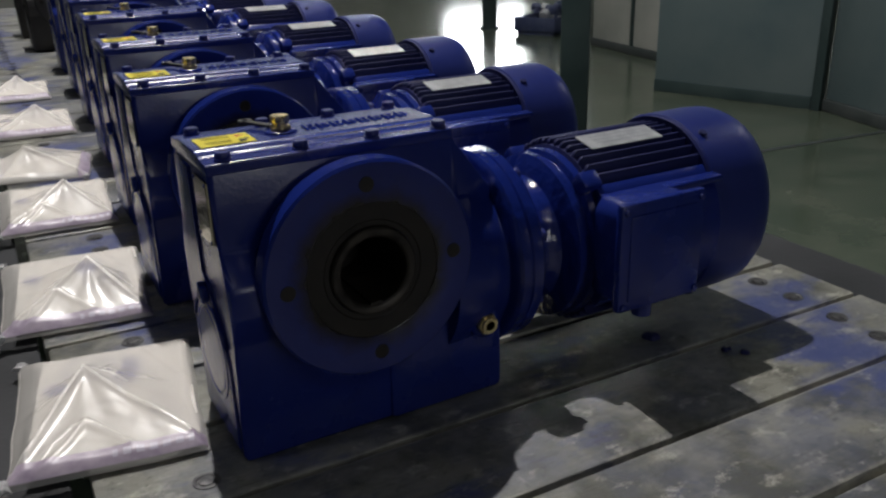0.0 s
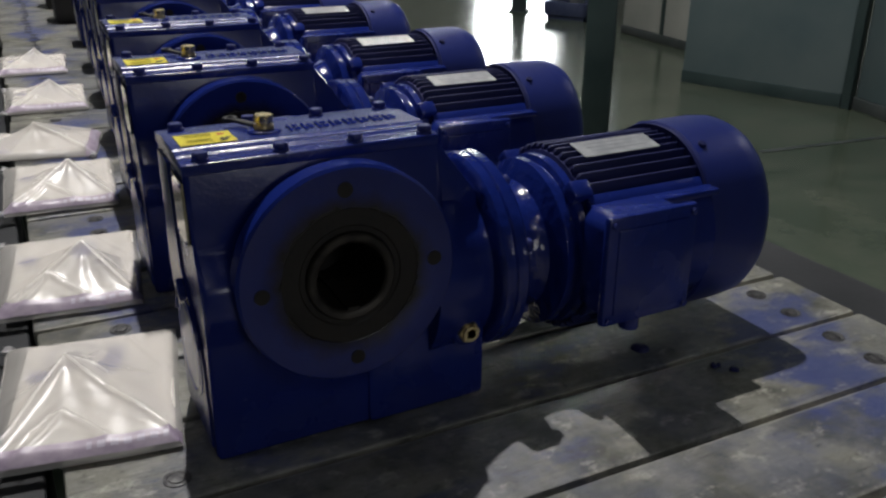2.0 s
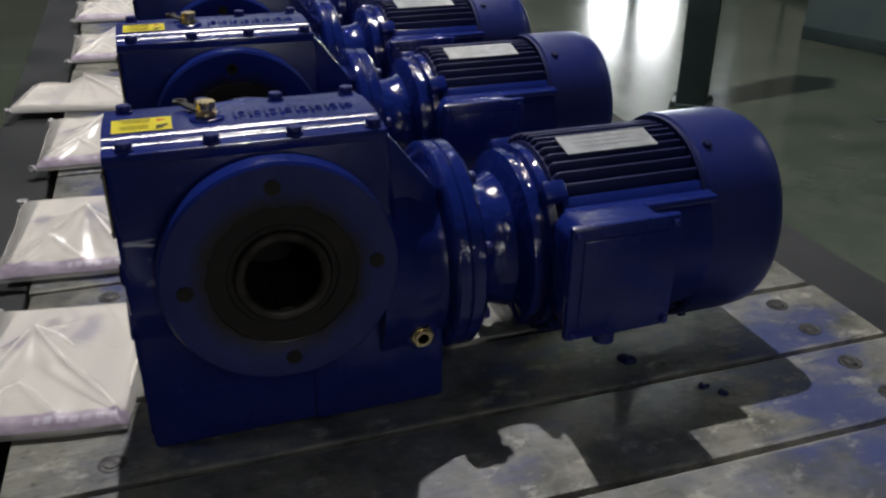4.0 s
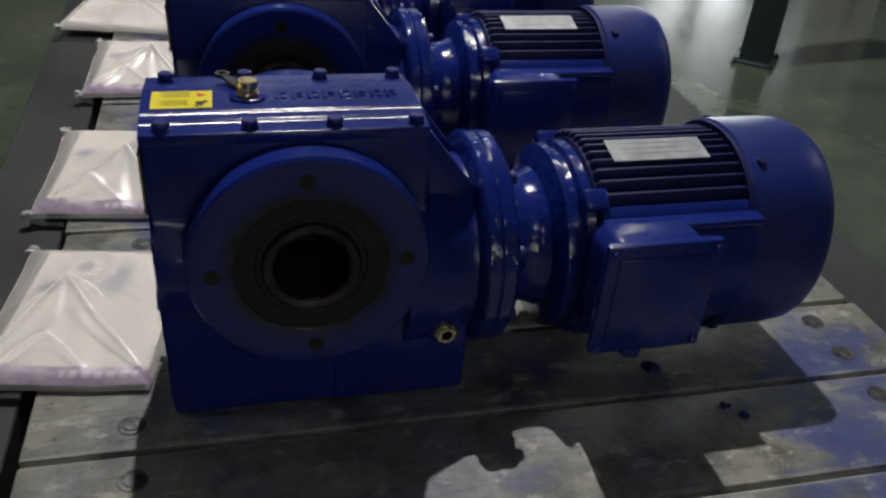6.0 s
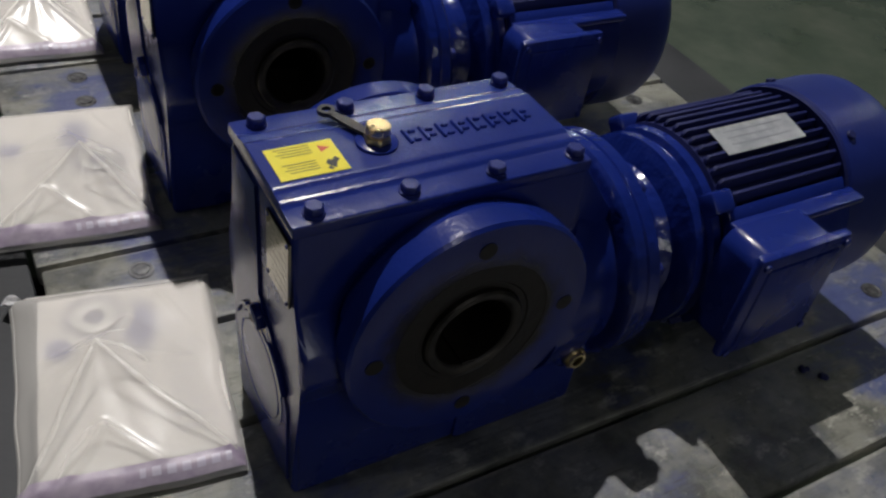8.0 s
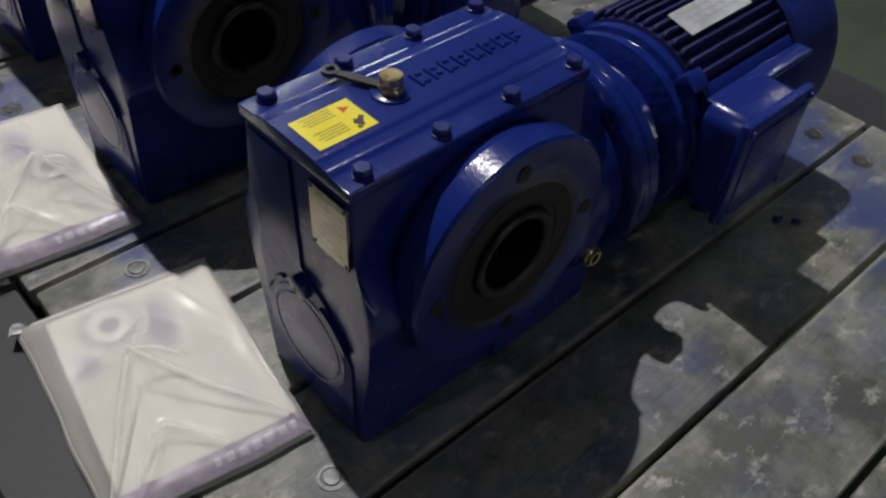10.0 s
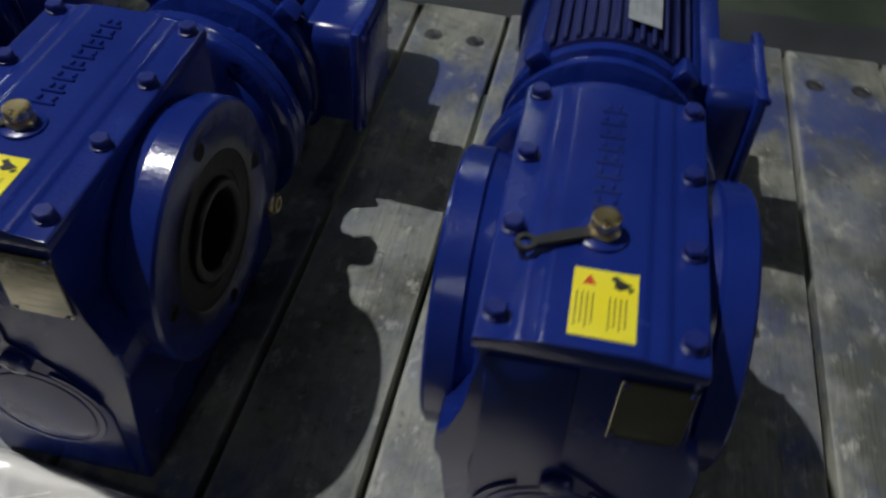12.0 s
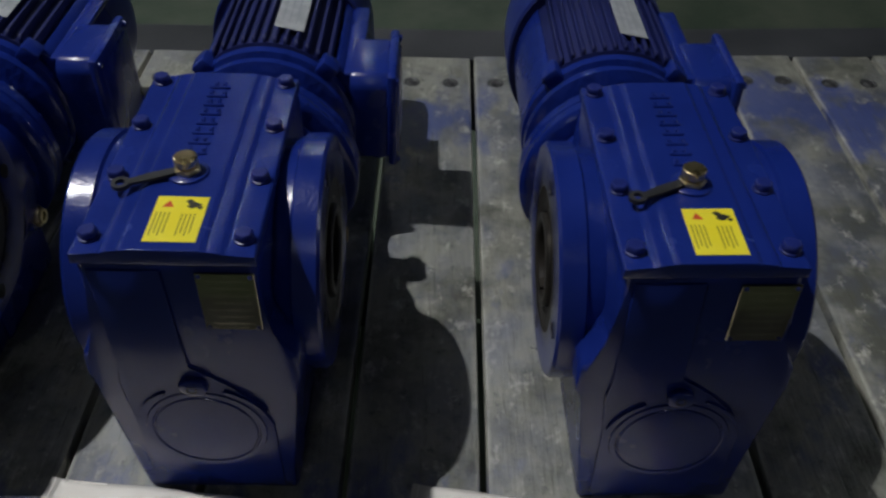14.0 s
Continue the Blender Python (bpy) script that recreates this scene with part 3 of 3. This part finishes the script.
    outline = [(0.440, 0.112), (0.440, 0.226), (0.452, 0.241), (0.548, 0.241), (0.558, 0.226), (0.558, 0.112)]
    prism(bm, outline, -0.108, -0.160, "y", 0.006)
    tb = part("terminal_box", bm, paint, unit)
    bm = fresh_box(0.432, 0.567, -0.171, -0.158, 0.104, 0.246, 0.005)
    box(bm, 0.446, 0.553, -0.1735, -0.168, 0.118, 0.230, 0.003)
    lid = part("lid", bm, paint, tb)
    for x, z in ((0.440, 0.112), (0.559, 0.112), (0.440, 0.236), (0.559, 0.236)):
        b = part("lid_screw", fresh_lathe([(-0.169, 0.0045), (-0.1735, 0.0045), (-0.1745, 0.003)], "y", (x, z), 12), paint, lid)
    bm = fresh_lathe([(0.078, 0.013), (0.098, 0.013), (0.100, 0.017), (0.113, 0.017)], "z", (0.50, -0.140), 18)
    part("cable_gland", bm, paint, tb)
    return unit


unit = gear_motor(BLUE, DARKENED_BLUE, BOLT_BLUE, THICK_BLUE, GREASY_BLUE, "glossy blue gear motor standing on worn boards")
for x, y, turn in ((0.0105, 0.4635, -0.3), (0.035, 0.855, 0.2), (0.064, 1.320, 0.3), (0.085, 1.765, 0.0), (0.105, 2.215, -0.4), (0.115, 2.670, 0.2)):
    copy_thing(unit, pose(x, y, rise(y), TILT, 0, turn))
dark_unit = gear_motor(DARK_GREY, DARK_GREY, DARK_GREY, DARK_GREY, DARK_GREY, "dark grey gear motor standing on worn boards")
dark_unit.matrix_world = pose(0.070, 3.270, rise(3.270), TILT, 0, 0.5)
copy_thing(dark_unit, pose(0.060, 3.730, rise(3.730), TILT, 0, -0.4))


# ---------------------------------------------------------------- document bags
def bag_height(u, v, apex, h, lift):
    """A tented sheet: a low pyramid whose ridges run from the apex to the rim."""
    corners = [(0.02, 0.03), (0.96, 0.06), (0.86, 0.52), (0.52, 0.80), (0.10, 0.62)]
    best = 9.0
    for (ax, ay), (bx, by) in zip(corners, corners[1:] + corners[:1]):
        ux, uy, wx, wy = ax - apex[0], ay - apex[1], bx - apex[0], by - apex[1]
        det = ux * wy - uy * wx
        du, dv = u - apex[0], v - apex[1]
        p, q = (du * wy - dv * wx) / det, (ux * dv - uy * du) / det
        if p >= -1e-6 and q >= -1e-6:
            best = p + q
    near = max(0.0, 1 - best)
    fold = 0.0
    low = (0.36, 0.24)
    for (sx, sy), (cx, cy), tall in (
        (apex, corners[0], 0.0052), (apex, corners[1], 0.0052), (apex, (0.62, apex[1] - 0.06), 0.0042),
        (low, (0.14, 0.02), 0.0034), (low, (0.60, 0.08), 0.0034), ((0.70, 0.9), (0.93, 0.55), 0.0016)):
        ux, uy = cx - sx, cy - sy
        along = max(0.0, min(1.0, ((u - sx) * ux + (v - sy) * uy) / (ux * ux + uy * uy)))
        off = math.hypot((u - sx - along * ux) * 0.205, (v - sy - along * uy) * 0.295)
        fold = max(fold, tall * math.exp(-((off / 0.0040) ** 2)) * (1 - 0.5 * along))
    # fine pleats fanning out from the apex towards the open edge
    du, dv = (u - apex[0]) * 0.205, (v - apex[1]) * 0.295
    far = math.hypot(du, dv)
    fan = math.sin(math.atan2(du, -dv) * 13 + 4 * apex[0]) * min(1.0, far / 0.03) * max(0.0, 1 - far / 0.14) * max(0.0, min(1.0, 0.3 - 12 * dv))
    return lift + h * near ** 1.12 + fold + 0.0013 * fan


def document_bag(m, apex, h, seed, ring_at=(0.0, 0.08)):
    rnd = random.Random(seed)
    bag = root("document_bag", "clear plastic zip bag with white papers lying on boards", "document bag", m, "bags in front of the gear motors")
    w, l = 0.205, 0.295
    part("booklet", fresh_box(-w / 2 + 0.010, w / 2 - 0.006, -l / 2 + 0.028, l / 2 - 0.012, 0.002, 0.012, 0.0012, segments=1), PAPER, bag, "white paper instruction sheet", smooth=False)
    bm = bmesh.new()
    for k in range(10):
        y = -l / 2 + 0.06 + 0.017 * k
        box(bm, 0.040, 0.062 + 0.02 * rnd.random(), y, y + 0.004, 0.0122, 0.0124)
    part("printed_text", bm, GREY_INK, bag, smooth=False)
    ring = fresh_lathe([(0.0125, 0.012), (0.0125, 0.025), (0.0138, 0.0258), (0.0148, 0.024), (0.0148, 0.013), (0.0138, 0.0112), (0.0125, 0.012)], "z", ring_at, 36, close=False)
    part("nylon_ring", ring, WHITE_RING, bag, "white nylon sealing ring")
    bm = bmesh.new()
    nu, nv = 72, 100
    grid = []
    for j in range(nv + 1):
        row = []
        for i in range(nu + 1):
            u, v = i / nu, j / nv
            x, y = (u - 0.5) * w - 0.016 * max(0.0, 0.25 - u) * 4 * (0.6 + 0.8 * v * v), (v - 0.5) * l
            z = bag_height(u, v, apex, h, 0.0172)
            edge = min(u * 12, (1 - u) * 14, v * 22, (1 - v) * 14)
            z = 0.003 + (z - 0.003) * min(1, edge) ** 0.6
            z += 0.0030 * noise.noise((x * 26 + seed, y * 16, seed)) * min(1, edge)
            x += 0.003 * noise.noise((y * 14, seed, 3.1))
            y += 0.003 * noise.noise((x * 14, seed, 7.7))
            row.append(bm.verts.new((x, y, z)))
        grid.append(row)
    for j in range(nv):
        for i in range(nu):
            bm.faces.new((grid[j][i], grid[j][i + 1], grid[j + 1][i + 1], grid[j + 1][i]))
    spots = [[vert.co.copy() for vert in row] for row in grid]
    sheet = part("film", bm, FILM, bag, "wrinkled clear plastic film", angle=60)
    for name, cols, rows_, lift, material, text in (("printed_strip", range(0, nu), range(1, 8), 0.0006, PURPLE, "purple printed strip"), ("printed_mark", [c for c in range(nu // 2, nu - 5) if c % 5 < 3], range(3, 6), 0.0010, PALE_LILAC, "")):
        bs = bmesh.new()
        for j in rows_:
            for i in cols:
                bs.faces.new([bs.verts.new(spots[jj][ii] + Vector((0, 0, lift))) for jj, ii in ((j, i), (j, i + 1), (j + 1, i + 1), (j + 1, i))])
        bmesh.ops.remove_doubles(bs, verts=bs.verts, dist=1e-5)
        part(name, bs, material, bag, text)
    # The third disc is a soft grey, set under the white ring to show it.
    for k, (cx, cy, ax, ay, tint) in enumerate(((-0.070, 0.052, 0.020, 0.022, LILAC), (0.016, 0.072, 0.026, 0.050, LILAC), (ring_at[0], ring_at[1], 0.044, 0.042, UNDER_RING))):
        part("printed_picture", prism(bmesh.new(), ring_outline(0, 0, 1, 24), 0.0121 + 0.0001 * k, 0.0122 + 0.0001 * k, "z"), tint, bag, smooth=False).matrix_local = Matrix.Translation((cx, cy, 0)) @ Matrix.Diagonal((ax, ay, 1, 1))
    def crease(points, wide, tall, steps=40):
        """A pinched ridge laid along a line of the film, thinning out at its ends."""
        bc = bmesh.new()
        lines = []
        for k in range(steps + 1):
            at = k / steps * (len(points) - 1)
            i = min(int(at), len(points) - 2)
            (u0, v0), (u1, v1) = points[i], points[i + 1]
            u, v = u0 + (u1 - u0) * (at - i), v0 + (v1 - v0) * (at - i)
            fi, fj = min(max(u, 0), 0.999) * nu, min(max(v, 0), 0.999) * nv
            i, j = int(fi), int(fj)
            a, b = spots[j][i].lerp(spots[j][i + 1], fi - i), spots[j + 1][i].lerp(spots[j + 1][i + 1], fi - i)
            lines.append((a.lerp(b, fj - j), 0.35 + 0.65 * math.sin(math.pi * min(1, 0.12 + 0.8 * k / steps)) * (0.75 + 0.5 * noise.noise((k * 0.35, seed, u * 3)))))
        rails = []
        for k, (p, thin) in enumerate(lines):
            run = (lines[min(k + 1, steps)][0] - lines[max(k - 1, 0)][0]).normalized()
            side = run.cross(Vector((0, 0, 1))).normalized() * wide * thin
            rails.append([bc.verts.new(p + side * c + Vector((0, 0, tall * thin * h - 0.0003))) for c, h in ((-1, 0), (-0.55, 0.62), (0, 1), (0.55, 0.62), (1, 0))])
        for a, b in zip(rails, rails[1:]):
            for e in range(4):
                bc.faces.new((a[e], a[e + 1], b[e + 1], b[e]))
        # The highlight of the fold is put into its whiter colour.
        part("crease", bc, CREASE_HIGHLIGHT, bag, "crease in the film, its highlight put into whiter film", angle=80)

    crease([apex, (0.02, 0.03)], 0.0030, 0.0013)
    crease([apex, (0.96, 0.06)], 0.0036, 0.0013)
    crease([(apex[0] - 0.01, apex[1] + 0.005), (apex[0] + 0.12, apex[1] - 0.01), (apex[0] + 0.24, apex[1] - 0.07)], 0.0045, 0.0018)
    crease([(apex[0] + 0.05, apex[1] + 0.10), (apex[0] + 0.14, apex[1] + 0.13)], 0.0018, 0.0014, 14)
    crease([(0.13, 0.03), (0.20, 0.16), (0.29, 0.235), (0.37, 0.24), (0.46, 0.19), (0.60, 0.09)], 0.0032, 0.0010)
    crease([(0.012, 0.04), (0.010, 0.5), (0.012, 0.97)], 0.0014, 0.0018)
    crease([(0.02, 0.988), (0.5, 0.990), (0.98, 0.986)], 0.0014, 0.0016)
    seam = bmesh.new()
    box(seam, -w / 2 - 0.004, w / 2, l / 2 - 0.003, l / 2 + 0.004, 0.001, 0.005, 0.001, 1)
    part("zip_edge", seam, FILM, bag)
    for cx, cy in ((-w / 2 - 0.018, l / 2 - 0.002), (-w / 2 - 0.010, -l / 2 + 0.006)):
        bm = bmesh.new()
        bmesh.ops.create_icosphere(bm, subdivisions=2, radius=0.009)
        for vert in bm.verts:
            vert.co *= 1 + 0.75 * noise.noise(vert.co * 190 + Vector((seed, cx * 50, cy * 50)))
            vert.co.z = max(-0.006, vert.co.z * 0.8)
        ob = part("crumpled_corner", bm, CRUMPLE, bag, smooth=False)
        ob.matrix_local = pose(cx, cy, 0.0065)
    return bag


BAGS = [
    (-0.128, 0.125, -9, (0.36, 0.55), 0.038),
    (-0.119, 0.512, -6, (0.60, 0.42), 0.050),
    (-0.099, 0.965, -4, (0.58, 0.45), 0.046),
    (-0.140, 1.290, 80, (0.45, 0.48), 0.046),
    (-0.078, 1.765, -3, (0.55, 0.5), 0.044),
    (-0.090, 2.275, -3, (0.55, 0.45), 0.044),
]
for k, (x, y, a, apex, h) in enumerate(BAGS):
    document_bag(pose(x, y, 0.001 + rise(y), TILT if y > SLOPE_FROM else 0, 0, a), apex, h, k + 1, ((-0.032, 0.094), (0.040, 0.010), (0.0, 0.08))[min(k, 2)])


# ---------------------------------------------------------------- far hall
def column(x, y, size, turn):
    post = root("steel_column", "dark teal painted steel column bolted to the floor", "column", pose(x, y, FLOOR, 0, 0, turn))
    part("shaft", fresh_box(-size / 2, size / 2, -size / 2, size / 2, 0.015, 2.1, 0.01), POST_PAINT, post)
    part("base_plate", fresh_box(-size * 0.68, size * 0.68, -size * 0.68, size * 0.68, 0, 0.018, 0.003), POST_PAINT, post)
    for sx in (-1, 1):
        for sy in (-1, 1):
            b = part("anchor_bolt", hex_head(0.014, 0.012, 0.02), SCREW, post)
            b.matrix_local = pose(sx * size * 0.58, sy * size * 0.58, 0.018)
    return post


slab("floor_joint", 3.3, 9.0, 2.62, 2.66, FLOOR, FLOOR + 0.004, SILL, label="dark joint across the green floor", category="floor joint").matrix_world = pose(0.2, 0.3, 0, 0, 0, -6)
column(2.98, 3.19, 0.17, -40)
column(6.17, 9.20, 0.20, -35)


def panel_wall(x, y, turn, length, high, material, kind_label, panes):
    """A partition of sheet steel panels on a kerb, run from (x, y)."""
    wall = tagged(new("partition_wall"), kind_label, "partition", kind="structure")
    wall.matrix_world = pose(x, y, FLOOR, 0, 0, turn)
    part("kerb", fresh_box(0, length, -0.02, 0.12, 0, 0.09, 0.008), SILL, wall)
    step = length / panes
    for k in range(panes):
        part("panel", fresh_box(k * step + 0.012, (k + 1) * step - 0.012, 0.0, 0.06, 0.09, high, 0.006), material, wall)
        part("frame_post", fresh_box((k + 1) * step - 0.03, (k + 1) * step + 0.03, -0.015, 0.075, 0.0902, high + 0.05, 0.004), POST_PAINT, wall)
    return wall


panel_wall(5.26, 3.12, -108, 4.2, 2.6, TEAL, "grey teal sheet steel partition on a dark kerb", 3)
panel_wall(6.2, 7.0, -100, 2.6, 2.6, PALE, "pale dirty partition panels on a dark kerb", 3)
panel_wall(8.4, 10.6, -125, 3.6, 2.6, PALE, "pale dirty partition panels on a dark kerb", 3)


def door_leaf(x, y, turn):
    leaf = root("steel_door", "grey teal sheet steel door leaf standing open on the floor", "door", pose(x, y, FLOOR, 0, 0, turn))
    part("leaf", fresh_box(0, 1.32, -0.03, 0.03, 0.03, 2.5, 0.005), TEAL, leaf)
    part("edge_post", fresh_box(1.325, 1.39, -0.045, 0.045, 0.0, 2.55, 0.005), POST_PAINT, leaf)
    part("bottom_rail", fresh_box(0, 1.32, -0.04, -0.0302, 0.0, 0.10, 0.003), POST_PAINT, leaf)
    return leaf


door_leaf(4.85, 4.46, -73.5)


def parts_pallet(x, y):
    rnd = random.Random(5)
    p = root("parts_crate", "low blue steel crate heaped with blue castings on the floor", "crate", pose(x, y, FLOOR, 0, 0, 25))
    for a, b, c, d in ((-0.38, 0.38, -0.30, -0.27), (-0.38, 0.38, 0.27, 0.30), (-0.38, -0.35, -0.2698, 0.2698), (0.35, 0.38, -0.2698, 0.2698)):
        part("side", fresh_box(a, b, c, d, 0.05, 0.22, 0.006), CRATE_BLUE, p)
    part("bottom", fresh_box(-0.349, 0.349, -0.269, 0.269, 0.0, 0.06, 0.004), CRATE_BLUE, p)
    for k in range(16):
        bm = fresh_lathe([(-0.05, 0.035), (-0.04, 0.065), (0.02, 0.07), (0.03, 0.045), (0.09, 0.035)], "z", (0, 0), 14)
        ob = part("casting", bm, (CRATE_BLUE, DULL_ALU)[k % 3 == 0], p)
        ob.matrix_local = pose(rnd.uniform(-0.26, 0.26), rnd.uniform(-0.18, 0.18), rnd.uniform(0.10, 0.34), rnd.uniform(0, 180), rnd.uniform(0, 90), 0)
    return p


parts_pallet(6.55, 8.35)

# far wall with a bright window to the yard and added panes high up
WIN = (9.3, 11.5, 0.15, 1.60)
slab("wall_north", -9, WIN[0], 16, 16.2, FLOOR, 3.0, PALE, label="pale hall end wall", category="wall")
slab("wall_north", WIN[1], 16, 16, 16.2, FLOOR, 3.0, PALE, label="pale hall end wall", category="wall")
slab("wall_north", WIN[0], WIN[1], 16, 16.2, WIN[3], 3.0, PALE, label="pale hall end wall above the window", category="wall")
slab("wall_north", WIN[0], WIN[1], 16, 16.2, FLOOR, WIN[2], PALE, label="pale hall end wall below the window", category="wall")
slab("wall_north", -9, 16, 16, 16.2, 5.0, 7.0, PALE, label="pale hall end wall above the high windows", category="wall")
slab("wall_north", -9, 0.5, 16, 16.2, 3.0, 5.0, PALE, label="pale hall end wall beside the high windows", category="wall")
# Unseen glowing band, added to put sheen on covers and cowls.
high = tagged(new("added_panes"), "unseen band of panes high in the end wall, added for sheen", "window", kind="structure")
for k in range(9):
    x = 0.5 + 15.4 * k / 8
    part("mullion", fresh_box(x - 0.09, x + 0.09, 16.0, 16.2, 3.0, 5.0, 0.01), POST_PAINT, high)
slab("backdrop", WIN[0] - 1.5, WIN[1] + 1.5, 16.8, 16.85, FLOOR, 2.95, DAYLIGHT, label="bright daylight outside the window", category="daylight")
slab("backdrop", 0, 16, 16.8, 16.85, 3.0, 5.4, SHEEN_GLOW, label="dim glow added behind the high panes", category="daylight")

# ---------------------------------------------------------------- board line
def board_line():
    line = root("board_line", "long assembly stand of worn painted boards on dark steel rails", "work stand")
    x0, x1, wide, gap = -0.185, 0.945, 0.155, 0.008
    y_first, count = -0.440 - 0.155 * 6, 42
    bm = bmesh.new()
    box(bm, x0, x1, gap / 2, wide - gap / 2, -0.034, 0.0, 0.005, 2)
    first = None
    screw = None
    for k in range(count):
        y = y_first + wide * k
        m = pose(0.006 * math.sin(k * 7.3), y, rise(y) - 0.0008 * (k % 3), TILT if y > SLOPE_FROM else 0, 0, -0.9)
        if first is None:
            first = board = part("board", bm, BOARD, line)
            board.matrix_local = m
        else:
            board = twin(first, m)
        for x in (-0.07, 0.845):
            for y in (0.042, 0.113):
                if screw is None:
                    bs = fresh_lathe([(0.0004, 0.0155), (0.0014, 0.015), (0.0014, 0.012), (0.0002, 0.0105), (0.0002, 0.0095), (0.0022, 0.0085), (0.0026, 0.004)], "z", (0, 0), 22)
                    box(bs, -0.006, 0.006, -0.0012, 0.0012, 0.0024, 0.0029)
                    box(bs, -0.0012, 0.0012, -0.006, 0.006, 0.0024, 0.0029)
                    screw = part("screw", bs, SCREW, board)
                    screw.matrix_local = pose(x, y, 0)
                else:
                    twin(screw, pose(x + 0.004 * math.sin(k * 3.1 + x * 9), y, 0, 0, 0, 37 * k), board)
    y0, y1 = y_first, y_first + wide * count

    def bent(bm):
        """Bends a straight run of steel where the fitted climb begins."""
        bmesh.ops.bisect_plane(bm, geom=bm.verts[:] + bm.edges[:] + bm.faces[:], plane_co=(0, SLOPE_FROM, 0), plane_no=(0, 1, 0))
        for vert in bm.verts:
            vert.co.z += rise(vert.co.y) if vert.co.z > FLOOR + 0.1 else 0.0
        return bm

    for a, b in ((x0 - 0.135, x0 - 0.012), (x1 + 0.012, x1 + 0.135)):
        bm = bmesh.new()
        prism(bm, [(a, -0.014), (b, -0.014), (b, -0.14), (b - 0.012, -0.14), (b - 0.012, -0.028), (a + 0.012, -0.028), (a + 0.012, -0.14), (a, -0.14)], y0, y1, "y", 0.002, 1)
        part("side_rail", bent(bm), RAIL_PAINT, line)
    part("bearer", bent(fresh_box(x0 + 0.02, x0 + 0.08, y0, y1, -0.12, -0.036, 0.003)), RAIL_PAINT, line)
    part("bearer", bent(fresh_box(x1 - 0.08, x1 - 0.02, y0, y1, -0.12, -0.036, 0.003)), RAIL_PAINT, line)
    y = y0 + 0.3
    while y < y1:
        for x in (x0 - 0.06, x1 + 0.06):
            part("leg", fresh_box(x - 0.035, x + 0.035, y - 0.035, y + 0.035, FLOOR, rise(y) - 0.03, 0.004), RAIL_PAINT, line)
        part("cross_beam", fresh_box(x0 - 0.025, x1 + 0.025, y - 0.03, y + 0.03, rise(y) - 0.19, rise(y) - 0.121, 0.003), RAIL_PAINT, line)
        y += 1.5
    return line


board_line()


# ---------------------------------------------------------------- paint drips on the boards
def paint_drip(x, y, size):
    bm = bmesh.new()
    rnd = random.Random(int(x * 1000))
    for k in range(3):
        cx, cy, r = x + rnd.uniform(-1, 1) * size, y + rnd.uniform(-0.6, 0.6) * size, size * rnd.uniform(0.5, 0.9)
        lathe(bm, [(0.0, r), (0.002 + size * 0.12, r * 0.9), (0.002 + size * 0.35, r * 0.55), (0.002 + size * 0.42, r * 0.1)], "z", (cx, cy), 14)
    return tagged(part("paint_drip", bm, DARKENED_BLUE), "small glossy dark blue paint blob on a board", "paint blob", "paint drips under the motor")


for place in ((0.579, -0.09, 0.013), (0.632, -0.172, 0.006), (0.651, -0.191, 0.006)):
    paint_drip(*place)
